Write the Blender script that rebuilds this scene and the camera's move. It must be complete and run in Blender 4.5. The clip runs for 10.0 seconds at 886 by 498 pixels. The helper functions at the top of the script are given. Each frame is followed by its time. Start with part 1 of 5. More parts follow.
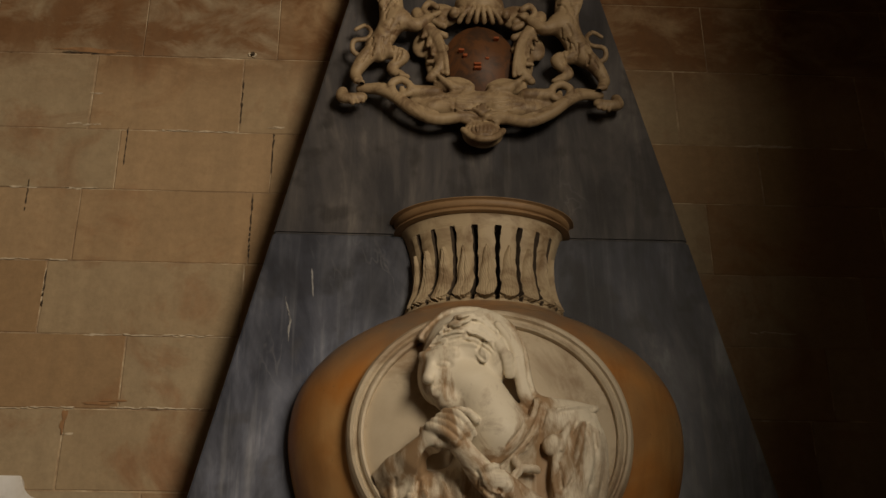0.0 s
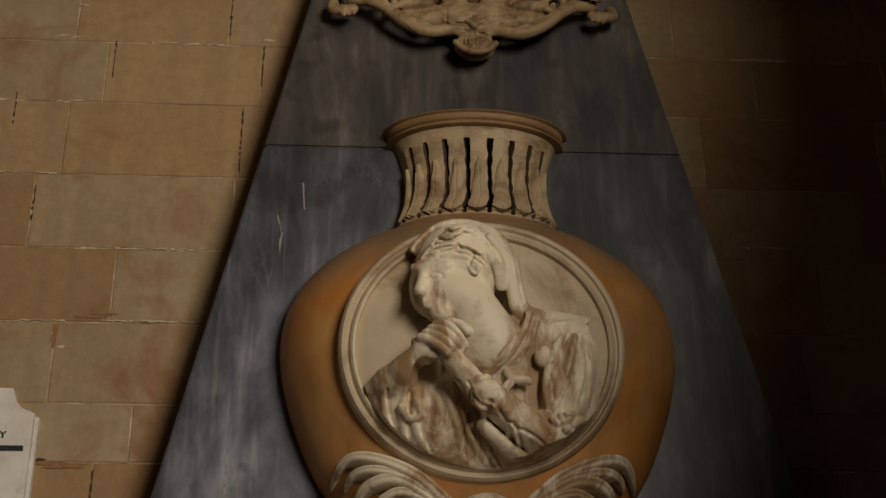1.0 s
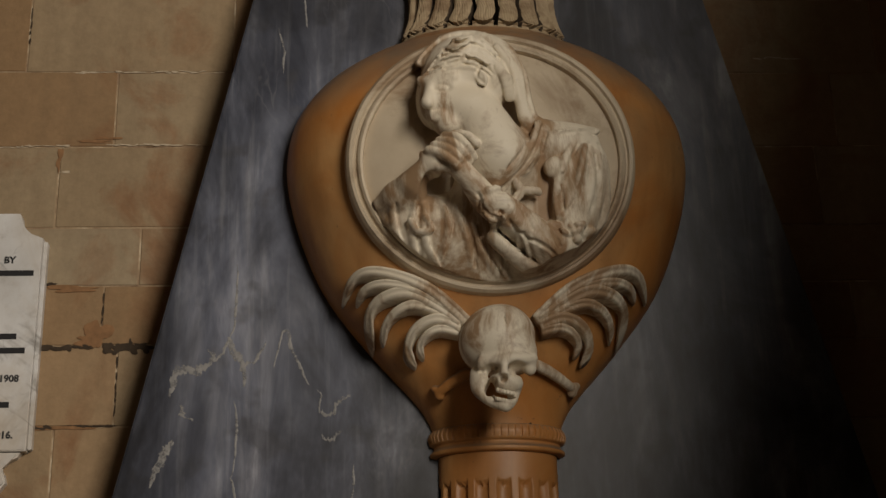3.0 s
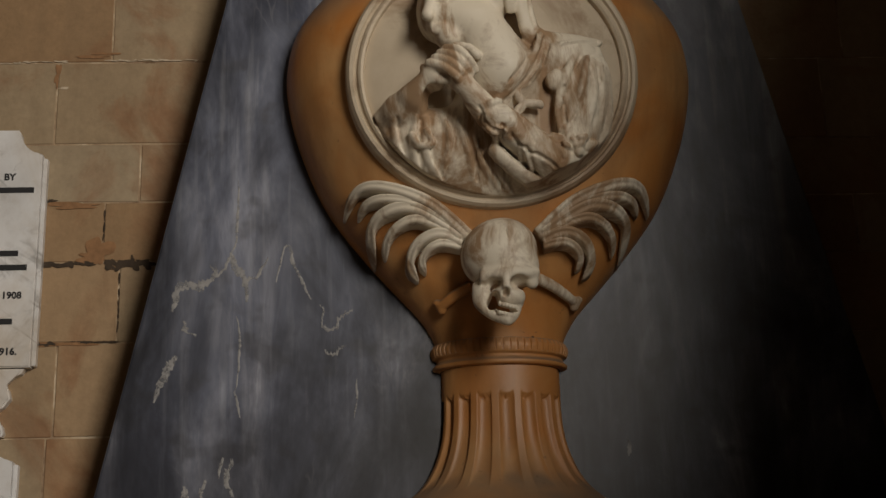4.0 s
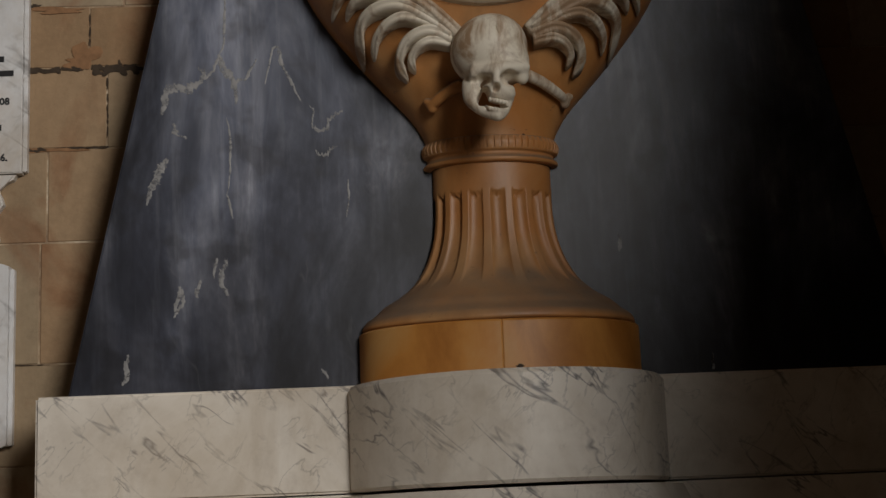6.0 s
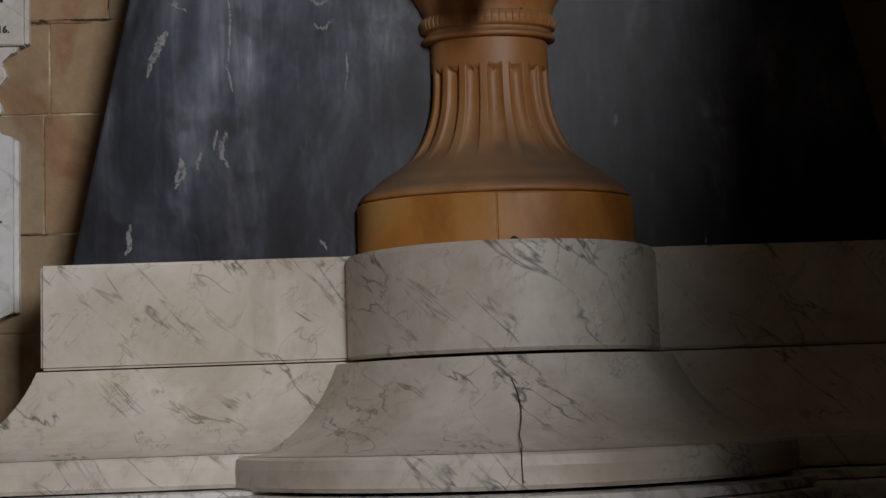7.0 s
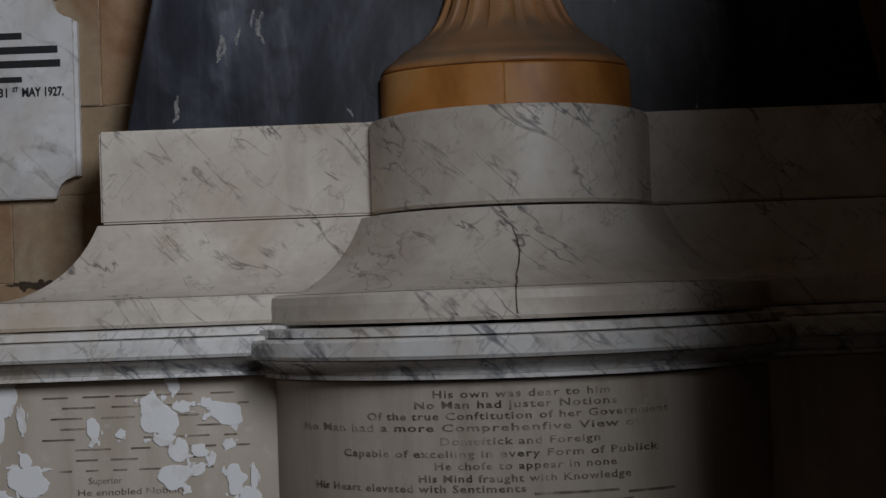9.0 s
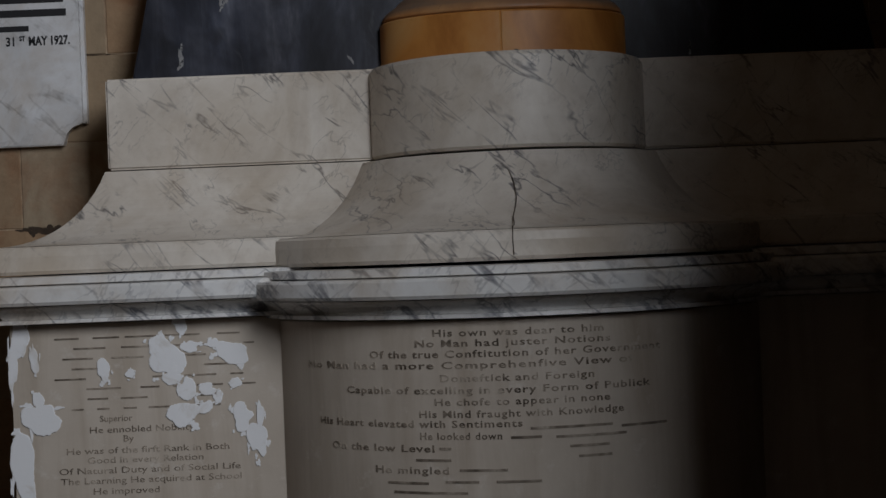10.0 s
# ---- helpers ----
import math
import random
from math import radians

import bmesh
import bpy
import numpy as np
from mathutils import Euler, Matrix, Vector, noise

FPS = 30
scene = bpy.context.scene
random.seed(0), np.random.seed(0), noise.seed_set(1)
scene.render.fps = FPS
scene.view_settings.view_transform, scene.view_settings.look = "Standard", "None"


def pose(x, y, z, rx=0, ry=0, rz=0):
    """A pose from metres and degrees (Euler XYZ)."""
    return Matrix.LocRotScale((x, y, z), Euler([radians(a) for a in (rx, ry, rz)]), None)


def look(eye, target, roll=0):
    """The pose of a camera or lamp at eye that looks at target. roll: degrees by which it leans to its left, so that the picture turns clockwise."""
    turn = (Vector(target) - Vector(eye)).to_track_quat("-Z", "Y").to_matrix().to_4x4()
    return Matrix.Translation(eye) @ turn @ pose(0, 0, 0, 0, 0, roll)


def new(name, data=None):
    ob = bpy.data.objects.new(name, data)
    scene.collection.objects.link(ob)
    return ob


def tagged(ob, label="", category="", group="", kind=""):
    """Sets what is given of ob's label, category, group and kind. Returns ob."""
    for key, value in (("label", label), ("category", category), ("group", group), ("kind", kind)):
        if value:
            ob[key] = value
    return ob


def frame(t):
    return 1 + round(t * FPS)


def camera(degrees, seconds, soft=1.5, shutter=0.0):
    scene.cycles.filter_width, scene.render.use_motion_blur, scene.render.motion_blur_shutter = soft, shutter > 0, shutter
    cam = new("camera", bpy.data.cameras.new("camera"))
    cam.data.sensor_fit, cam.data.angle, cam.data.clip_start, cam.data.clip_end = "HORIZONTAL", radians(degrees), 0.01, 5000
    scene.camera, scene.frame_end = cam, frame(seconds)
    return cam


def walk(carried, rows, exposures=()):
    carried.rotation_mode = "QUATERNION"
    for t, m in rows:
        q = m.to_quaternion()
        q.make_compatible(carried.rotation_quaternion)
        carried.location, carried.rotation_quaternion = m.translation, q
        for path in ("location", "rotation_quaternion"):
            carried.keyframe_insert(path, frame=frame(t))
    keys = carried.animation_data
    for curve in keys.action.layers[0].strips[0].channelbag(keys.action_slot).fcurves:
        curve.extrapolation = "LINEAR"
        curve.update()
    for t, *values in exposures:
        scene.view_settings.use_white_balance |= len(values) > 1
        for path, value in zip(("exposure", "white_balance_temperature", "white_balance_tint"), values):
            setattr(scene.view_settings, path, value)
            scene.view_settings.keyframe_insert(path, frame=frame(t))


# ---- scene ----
cam = camera(34.6, 10.0)
PATH = [
    (0, (-0.313, -3.665, 1.64), (-0.217, -1.942, 2.651), -0.3),
    (0.5, (-0.315, -3.661, 1.629), (-0.216, -1.908, 2.586), -0.3),
    (1, (-0.31, -3.637, 1.622), (-0.201, -1.863, 2.539), -0.4),
    (1.5, (-0.327, -3.626, 1.607), (-0.21, -1.831, 2.48), -1.0),
    (2, (-0.318, -3.604, 1.599), (-0.217, -1.772, 2.393), -1.1),
    (2.5, (-0.316, -3.584, 1.577), (-0.215, -1.735, 2.333), -1.3),
    (4, (-0.315, -3.557, 1.554), (-0.215, -1.656, 2.168), -1.7),
    (4.5, (-0.315, -3.552, 1.537), (-0.22, -1.634, 2.096), -1.9),
    (5, (-0.315, -3.552, 1.515), (-0.216, -1.624, 2.038), -2.2),
    (5.5, (-0.313, -3.55, 1.496), (-0.21, -1.606, 1.955), -2.5),
    (6, (-0.313, -3.541, 1.478), (-0.208, -1.581, 1.861), -2.5),
    (6.2, (-0.309, -3.528, 1.476), (-0.207, -1.561, 1.82), -2.2),
    (7.3, (-0.244, -3.663, 1.418), (-0.188, -1.673, 1.617), -1.8),
    (7.5, (-0.226, -3.725, 1.387), (-0.188, -1.735, 1.583), -1.5),
    (8, (-0.209, -3.808, 1.361), (-0.183, -1.814, 1.511), -1.4),
    (8.5, (-0.191, -3.857, 1.355), (-0.192, -1.86, 1.456), -1.9),
    (9, (-0.169, -3.982, 1.339), (-0.178, -1.983, 1.406), -2.1),
    (9.5, (-0.173, -4.025, 1.335), (-0.187, -2.026, 1.377), -2.2),
    (10, (-0.166, -4.082, 1.325), (-0.178, -2.082, 1.319), -2.3),
]
EXPOSURES = [(0.0, -0.2, 8000, 10), (2.5, -0.12, 7150, 10), (5.5, -0.06, 6350, 10), (7.5, -0.16, 5650, 10), (10.0, -0.53, 5450, 10)]
walk(cam, [(t, look(eye, target, roll)) for t, eye, target, roll in PATH], EXPOSURES)

# ---- world and lights ----
world = bpy.data.worlds.new("world")
scene.world = world
world.use_nodes = True
world.node_tree.nodes["Background"].inputs[0].default_value = (1.0, 0.85, 0.68, 1)
world.node_tree.nodes["Background"].inputs[1].default_value = 0.02


def window_lamp(eye, target, wide, tall, power, colour):
    d = bpy.data.lights.new("window_light", "AREA")
    d.shape, d.size, d.size_y, d.energy, d.color = "RECTANGLE", wide, tall, power, colour
    o = new("window_light", d)
    o.matrix_world = look(eye, target)
    return o


window_lamp((2.4, -6.37, 3.9), (0, 0, 2.4), 1.8, 2.4, 320, (1.0, 0.93, 0.84))


# ---- materials ----
def nodes_of(name, rough=0.6, bump=0.0, spec=0.4):
    m = bpy.data.materials.new(name)
    m.use_nodes = True
    nt = m.node_tree
    bs = nt.nodes["Principled BSDF"]
    bs.inputs["Roughness"].default_value = rough
    bs.inputs["Specular IOR Level"].default_value = spec
    return m, nt, bs


def node(nt, kind, **kw):
    n = nt.nodes.new(kind)
    for k, v in kw.items():
        n.inputs[k.replace("_", " ")].default_value = v
    return n


def coords(nt, scale=(1, 1, 1), turn=(0, 0, 0)):
    g = nt.nodes.new("ShaderNodeNewGeometry")
    mp = nt.nodes.new("ShaderNodeMapping")
    mp.inputs["Rotation"].default_value = [radians(a) for a in turn]
    nt.links.new(g.outputs["Position"], mp.inputs["Vector"])
    st = nt.nodes.new("ShaderNodeMapping")
    st.inputs["Scale"].default_value = scale
    nt.links.new(mp.outputs[0], st.inputs["Vector"])
    return st.outputs[0]


def noise_tex(nt, vec, scale, detail=6, rough=0.6, distort=0.0):
    n = node(nt, "ShaderNodeTexNoise", Scale=scale, Detail=detail, Roughness=rough, Distortion=distort)
    nt.links.new(vec, n.inputs["Vector"])
    return n.outputs["Fac"]


def ramp(nt, fac, stops):
    r = nt.nodes.new("ShaderNodeValToRGB")
    el = r.color_ramp.elements
    while len(el) < len(stops):
        el.new(0.5)
    for e, (p, c) in zip(el, stops):
        e.position = p
        e.color = (*c, 1) if isinstance(c, tuple) else (c, c, c, 1)
    nt.links.new(fac, r.inputs[0])
    return r.outputs[0]


def mix(nt, fac, a, b, how="MIX"):
    n = nt.nodes.new("ShaderNodeMix")
    n.data_type, n.blend_type = "RGBA", how
    for sock, v in ((n.inputs[0], fac), (n.inputs[6], a), (n.inputs[7], b)):
        if isinstance(v, bpy.types.NodeSocket):
            nt.links.new(v, sock)
        elif isinstance(v, tuple):
            sock.default_value = (*v, 1)
        else:
            sock.default_value = v
    return n.outputs[2]


def bump(nt, bs, fac, strength, dist):
    b = node(nt, "ShaderNodeBump", Strength=strength, Distance=dist)
    nt.links.new(fac, b.inputs["Height"])
    nt.links.new(b.outputs[0], bs.inputs["Normal"])


def veins(nt, vec, scale, width, distort=6.0, squash=1.0):
    """Thin irregular lines: where a warped noise passes its middle."""
    n = noise_tex(nt, vec, scale, 4, 0.55, distort * 0.06)
    m = nt.nodes.new("ShaderNodeMath")
    m.operation = "SUBTRACT"
    m.inputs[1].default_value = 0.5
    nt.links.new(n, m.inputs[0])
    a = nt.nodes.new("ShaderNodeMath")
    a.operation = "ABSOLUTE"
    nt.links.new(m.outputs[0], a.inputs[0])
    return ramp(nt, a.outputs[0], [(0.0, 1.0), (width, 0.0)])


def wall_stone():
    m, nt, bs = nodes_of("limestone", 0.85, spec=0.2)
    v = coords(nt)
    info = nt.nodes.new("ShaderNodeObjectInfo")
    big = noise_tex(nt, v, 1.6, 4)
    base = mix(nt, big, (0.30, 0.205, 0.120), (0.41, 0.305, 0.195))
    tone = ramp(nt, info.outputs["Random"], [(0.0, (0.80, 0.70, 0.60)), (0.35, (1.05, 0.98, 0.92)), (0.7, (0.98, 1.02, 1.04)), (1.0, (1.04, 1.14, 1.24))])
    base = mix(nt, 1.0, base, tone, "MULTIPLY")
    red = ramp(nt, noise_tex(nt, v, 3.1, 5, 0.6, 1.0), [(0.52, 0.0), (0.68, 0.65)])
    base = mix(nt, red, base, (0.25, 0.115, 0.055))
    sep = nt.nodes.new("ShaderNodeSeparateXYZ")
    nt.links.new(v, sep.inputs[0])
    half = node(nt, "ShaderNodeMath")
    half.operation = "MULTIPLY"
    half.inputs[1].default_value = 0.1
    nt.links.new(sep.outputs[2], half.inputs[0])
    band = ramp(nt, half.outputs[0], [(0.440, 0.0), (0.462, 1.0)])
    rust = ramp(nt, noise_tex(nt, coords(nt, (1, 1, 1.6)), 4.5, 6, 0.65, 0.6), [(0.32, 0.0), (0.54, 0.9)])
    base = mix(nt, mix(nt, 1.0, rust, band, "MULTIPLY"), base, (0.17, 0.075, 0.03))
    fine = ramp(nt, noise_tex(nt, v, 34, 6, 0.7), [(0.3, (0.86, 0.86, 0.86)), (0.7, (1.08, 1.08, 1.08))])
    base = mix(nt, 1.0, base, fine, "MULTIPLY")
    streak = ramp(nt, noise_tex(nt, coords(nt, (14, 14, 1.1)), 1.0, 5), [(0.40, 0.0), (0.75, 0.32)])
    base = mix(nt, streak, base, (0.20, 0.14, 0.085))
    nt.links.new(base, bs.inputs["Base Color"])
    bump(nt, bs, noise_tex(nt, v, 22, 8, 0.65), 0.35, 0.012)
    return m


def mortar():
    m, nt, bs = nodes_of("lime_mortar", 0.9, spec=0.15)
    v = coords(nt)
    c = ramp(nt, noise_tex(nt, v, 7, 5, 0.7), [(0.30, (0.13, 0.08, 0.045)), (0.42, (0.29, 0.20, 0.13)), (0.54, (0.42, 0.31, 0.20)), (0.66, (0.66, 0.55, 0.41))])
    nt.links.new(c, bs.inputs["Base Color"])
    bump(nt, bs, noise_tex(nt, v, 60, 5), 0.5, 0.006)
    return m


def grey_marble(name, tint, depth):
    """Clouded grey marble; depth sets how far light and dark clouds stand apart."""
    m, nt, bs = nodes_of(name, 0.42, spec=0.45)
    tall = coords(nt, (7, 7, 1.6))
    cloud = noise_tex(nt, tall, 1.0, 7, 0.62, 0.6)
    base = ramp(nt, cloud, [(0.30, (0.026, 0.030, 0.045)), (0.48, (0.070, 0.077, 0.100)), (0.60, (0.125, 0.132, 0.155)), (0.72, (0.27, 0.275, 0.295))])
    spots = ramp(nt, noise_tex(nt, coords(nt, (1, 1, 1)), 9, 3, 0.5), [(0.56, 0.0), (0.66, 0.65)])
    base = mix(nt, spots, base, (0.042, 0.043, 0.05))
    streak = ramp(nt, noise_tex(nt, coords(nt, (36, 36, 2.2)), 1.0, 5, 0.6), [(0.54, 0.0), (0.76, 0.30)])
    base = mix(nt, streak, base, (0.27, 0.28, 0.30))
    smoke = ramp(nt, noise_tex(nt, coords(nt, (2.6, 2.6, 1.3)), 1.0, 5, 0.6, 0.8), [(0.36, (0.26, 0.26, 0.29)), (0.50, (0.86, 0.86, 0.88)), (0.66, (2.1, 2.1, 2.1))])
    base = mix(nt, depth, base, mix(nt, 1.0, base, smoke, "MULTIPLY"))
    # tone by warped height: darkest at the foot, palest midway, darker again above
    warped_height = nt.nodes.new("ShaderNodeSeparateXYZ")
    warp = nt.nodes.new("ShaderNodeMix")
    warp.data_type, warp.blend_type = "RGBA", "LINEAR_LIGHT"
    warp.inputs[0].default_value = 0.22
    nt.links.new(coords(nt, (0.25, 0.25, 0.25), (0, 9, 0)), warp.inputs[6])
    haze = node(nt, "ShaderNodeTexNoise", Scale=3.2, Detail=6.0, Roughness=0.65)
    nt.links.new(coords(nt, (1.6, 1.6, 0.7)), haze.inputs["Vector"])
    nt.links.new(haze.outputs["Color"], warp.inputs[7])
    nt.links.new(warp.outputs[2], warped_height.inputs[0])
    pale = ramp(nt, warped_height.outputs[2], [(0.45, (0.28, 0.28, 0.31)), (0.54, (0.56, 0.56, 0.60)), (0.64, (1.45, 1.45, 1.46)), (0.82, (1.50, 1.50, 1.48)), (0.95, (0.95, 0.95, 0.95))])
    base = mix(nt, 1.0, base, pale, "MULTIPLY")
    base = mix(nt, 1.0, base, tint, "MULTIPLY")
    patch = ramp(nt, noise_tex(nt, coords(nt, (2.2, 2.2, 1.6)), 2.0, 4, 0.6), [(0.56, 0.0), (0.72, 0.16)])
    thin = mix(nt, 1.0, veins(nt, coords(nt, (2.4, 2.4, 0.8), (0, 14, 0)), 2.6, 0.011, 9.0), patch, "MULTIPLY")
    base = mix(nt, thin, base, (0.36, 0.36, 0.37))
    nt.links.new(base, bs.inputs["Base Color"])
    bump(nt, bs, noise_tex(nt, coords(nt), 40, 5), 0.08, 0.004)
    return m


def alabaster():
    m, nt, bs = nodes_of("brown_alabaster", 0.42, spec=0.4)
    v = coords(nt)
    base = mix(nt, ramp(nt, noise_tex(nt, v, 3.2, 6, 0.6, 0.8), [(0.35, 0.0), (0.65, 1.0)]), (0.52, 0.205, 0.05), (0.59, 0.325, 0.13))
    st = ramp(nt, noise_tex(nt, coords(nt, (11, 11, 1.5)), 1.0, 6), [(0.48, 0.0), (0.70, 0.6)])
    base = mix(nt, st, base, (0.30, 0.13, 0.04))
    big = ramp(nt, noise_tex(nt, v, 1.7, 5, 0.6, 0.6), [(0.46, 0.0), (0.66, 0.5)])
    base = mix(nt, big, base, (0.20, 0.115, 0.06))
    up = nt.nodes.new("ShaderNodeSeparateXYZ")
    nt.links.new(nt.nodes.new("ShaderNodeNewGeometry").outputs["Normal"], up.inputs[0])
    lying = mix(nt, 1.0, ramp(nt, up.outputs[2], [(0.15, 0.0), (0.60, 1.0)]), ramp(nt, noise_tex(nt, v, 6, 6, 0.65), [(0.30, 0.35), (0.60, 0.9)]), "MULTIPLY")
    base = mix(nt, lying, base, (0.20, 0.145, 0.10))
    dots = ramp(nt, noise_tex(nt, v, 55, 3, 0.6), [(0.68, 0.0), (0.75, 0.5)])
    base = mix(nt, dots, base, (0.12, 0.07, 0.04))
    nt.links.new(base, bs.inputs["Base Color"])
    bump(nt, bs, noise_tex(nt, v, 45, 6), 0.12, 0.004)
    return m


def orange_alabaster():
    m, nt, bs = nodes_of("orange_alabaster", 0.42, spec=0.45)
    base = ramp(nt, noise_tex(nt, coords(nt, (5, 5, 2)), 1.0, 6, 0.6, 0.6), [(0.3, (0.34, 0.125, 0.022)), (0.52, (0.56, 0.25, 0.055)), (0.72, (0.60, 0.34, 0.12))])
    nt.links.new(base, bs.inputs["Base Color"])
    bump(nt, bs, noise_tex(nt, coords(nt), 50, 5), 0.1, 0.003)
    return m


def carved_marble():
    m, nt, bs = nodes_of("aged_white_marble", 0.5, spec=0.35)
    v = coords(nt)
    base = mix(nt, noise_tex(nt, v, 6, 5), (0.68, 0.59, 0.45), (0.86, 0.80, 0.68))
    st = ramp(nt, noise_tex(nt, coords(nt, (8, 8, 2.4)), 1.0, 7, 0.65, 0.7), [(0.47, 0.0), (0.58, 0.85)])
    base = mix(nt, st, base, (0.30, 0.165, 0.07))
    blot = ramp(nt, noise_tex(nt, v, 11, 6, 0.7, 0.5), [(0.54, 0.0), (0.70, 0.45)])
    base = mix(nt, blot, base, (0.20, 0.10, 0.045))
    nt.links.new(base, bs.inputs["Base Color"])
    bump(nt, bs, noise_tex(nt, v, 70, 6), 0.12, 0.003)
    return m


def veined_marble(name, warm, vein_col, scale=4.0, width=0.012, spread=0.45):
    m, nt, bs = nodes_of(name, 0.38, spec=0.45)
    v = coords(nt)
    a, b = warm
    base = mix(nt, ramp(nt, noise_tex(nt, v, 2.6, 6, 0.6, 0.5), [(0.35, 0.0), (0.65, 1.0)]), a, b)
    where = ramp(nt, noise_tex(nt, v, 7.5, 4, 0.6), [(spread, 0.0), (spread + 0.17, 0.95)])
    v1 = mix(nt, 1.0, veins(nt, coords(nt, (0.55, 1, 2.6), (0, -42, 8)), scale * 1.3, width), where, "MULTIPLY")
    base = mix(nt, v1, base, vein_col)
    v2 = mix(nt, 1.0, veins(nt, coords(nt, (0.6, 1, 2.0), (0, 50, 40)), scale * 2.3, width * 0.8), where, "MULTIPLY")
    base = mix(nt, mix(nt, 1.0, v2, (0.5, 0.5, 0.5), "MULTIPLY"), base, vein_col)
    tea = ramp(nt, noise_tex(nt, coords(nt, (3.4, 3.4, 2.0)), 1.0, 6, 0.65, 0.7), [(0.44, 0.0), (0.66, 0.6)])
    base = mix(nt, tea, base, (0.50, 0.41, 0.30))
    dirt = ramp(nt, noise_tex(nt, v, 17, 6, 0.7), [(0.5, 0.0), (0.8, 0.35)])
    base = mix(nt, dirt, base, (0.34, 0.27, 0.20))
    nt.links.new(base, bs.inputs["Base Color"])
    bump(nt, bs, noise_tex(nt, v, 60, 5), 0.06, 0.003)
    return m


def plain(name, col, rough=0.7, var=0.2, scale=9.0):
    m, nt, bs = nodes_of(name, rough)
    f = noise_tex(nt, coords(nt), scale, 5)
    base = mix(nt, f, tuple(c * (1 - var) for c in col), tuple(c * (1 + var) for c in col))
    nt.links.new(base, bs.inputs["Base Color"])
    bump(nt, bs, noise_tex(nt, coords(nt), 40, 5), 0.1, 0.004)
    return m


def stained(name, low, high, stain, scale, start):
    """A pale stone with soft-edged stains."""
    m, nt, bs = nodes_of(name, 0.55, spec=0.35)
    v = coords(nt)
    base = mix(nt, noise_tex(nt, v, 9, 6, 0.65), low, high)
    spot = ramp(nt, noise_tex(nt, v, scale, 6, 0.65, 0.6), [(start, 0.0), (start + 0.16, 0.75)])
    base = mix(nt, spot, base, stain)
    nt.links.new(base, bs.inputs["Base Color"])
    bump(nt, bs, noise_tex(nt, v, 55, 6), 0.12, 0.004)
    return m


def calcite():
    """Pale vein filling, broken through by the darker stone."""
    m, nt, bs = nodes_of("pale_calcite", 0.45, spec=0.45)
    v = coords(nt)
    base = mix(nt, noise_tex(nt, v, 45, 5), (0.18, 0.18, 0.185), (0.42, 0.41, 0.40))
    nt.links.new(base, bs.inputs["Base Color"])
    nt.links.new(ramp(nt, noise_tex(nt, v, 38, 5, 0.65), [(0.30, 0.0), (0.52, 0.85)]), bs.inputs["Alpha"])
    return m


def worn_ink():
    m, nt, bs = nodes_of("worn_lettering", 0.7, spec=0.3)
    c = ramp(nt, noise_tex(nt, coords(nt), 13, 6, 0.7), [(0.38, (0.10, 0.08, 0.06)), (0.50, (0.24, 0.20, 0.155)), (0.63, (0.46, 0.40, 0.325))])
    nt.links.new(c, bs.inputs["Base Color"])
    return m


def stained_face():
    m, nt, bs = nodes_of("stained_inscription_marble", 0.6, spec=0.35)
    v = coords(nt)
    base = mix(nt, noise_tex(nt, v, 5, 6, 0.65), (0.46, 0.395, 0.32), (0.66, 0.59, 0.50))
    run = ramp(nt, noise_tex(nt, coords(nt, (9, 9, 1.0)), 1.0, 6, 0.6, 0.4), [(0.45, 0.0), (0.72, 0.55)])
    base = mix(nt, run, base, (0.30, 0.23, 0.155))
    pale = ramp(nt, noise_tex(nt, v, 16, 6, 0.7), [(0.58, 0.0), (0.72, 0.5)])
    base = mix(nt, pale, base, (0.72, 0.68, 0.62))
    nt.links.new(base, bs.inputs["Base Color"])
    bump(nt, bs, noise_tex(nt, v, 50, 6), 0.12, 0.004)
    return m


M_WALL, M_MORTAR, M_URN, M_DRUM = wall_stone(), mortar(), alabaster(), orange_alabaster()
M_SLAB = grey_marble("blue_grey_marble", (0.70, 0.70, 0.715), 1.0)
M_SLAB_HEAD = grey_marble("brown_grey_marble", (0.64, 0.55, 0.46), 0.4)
M_CARVED = carved_marble()
M_RING = stained("cream_marble", (0.46, 0.37, 0.26), (0.68, 0.59, 0.46), (0.22, 0.125, 0.06), 4.2, 0.47)
M_LIP = plain("dull_brown_alabaster", (0.25, 0.15, 0.075), 0.55, 0.5, 12)
M_NECK = stained("stained_cream_marble", (0.38, 0.29, 0.185), (0.52, 0.41, 0.27), (0.17, 0.10, 0.05), 9.0, 0.46)
M_PED = veined_marble("veined_pedestal_marble", ((0.62, 0.56, 0.48), (0.84, 0.785, 0.70)), (0.14, 0.13, 0.13), 3.0, 0.016, 0.43)
M_CORN = veined_marble("veined_cornice_marble", ((0.72, 0.71, 0.685), (0.87, 0.865, 0.85)), (0.15, 0.155, 0.18), 4.4, 0.045, 0.38)
M_TABLET = veined_marble("tablet_marble", ((0.62, 0.615, 0.61), (0.82, 0.82, 0.825)), (0.33, 0.32, 0.31), 2.5, 0.03)
M_DADO = stained_face()
M_CREST = stained("tan_carved_stone", (0.22, 0.145, 0.08), (0.46, 0.34, 0.205), (0.10, 0.05, 0.024), 13, 0.47)
M_SHIELD = stained("dark_red_paint", (0.07, 0.03, 0.014), (0.16, 0.06, 0.02), (0.035, 0.022, 0.016), 20, 0.45)
M_CHARGE = plain("faded_red_paint", (0.30, 0.07, 0.02), 0.6, 0.3)
M_INK = plain("black_lettering", (0.02, 0.02, 0.022), 0.6)
M_WORN = worn_ink()
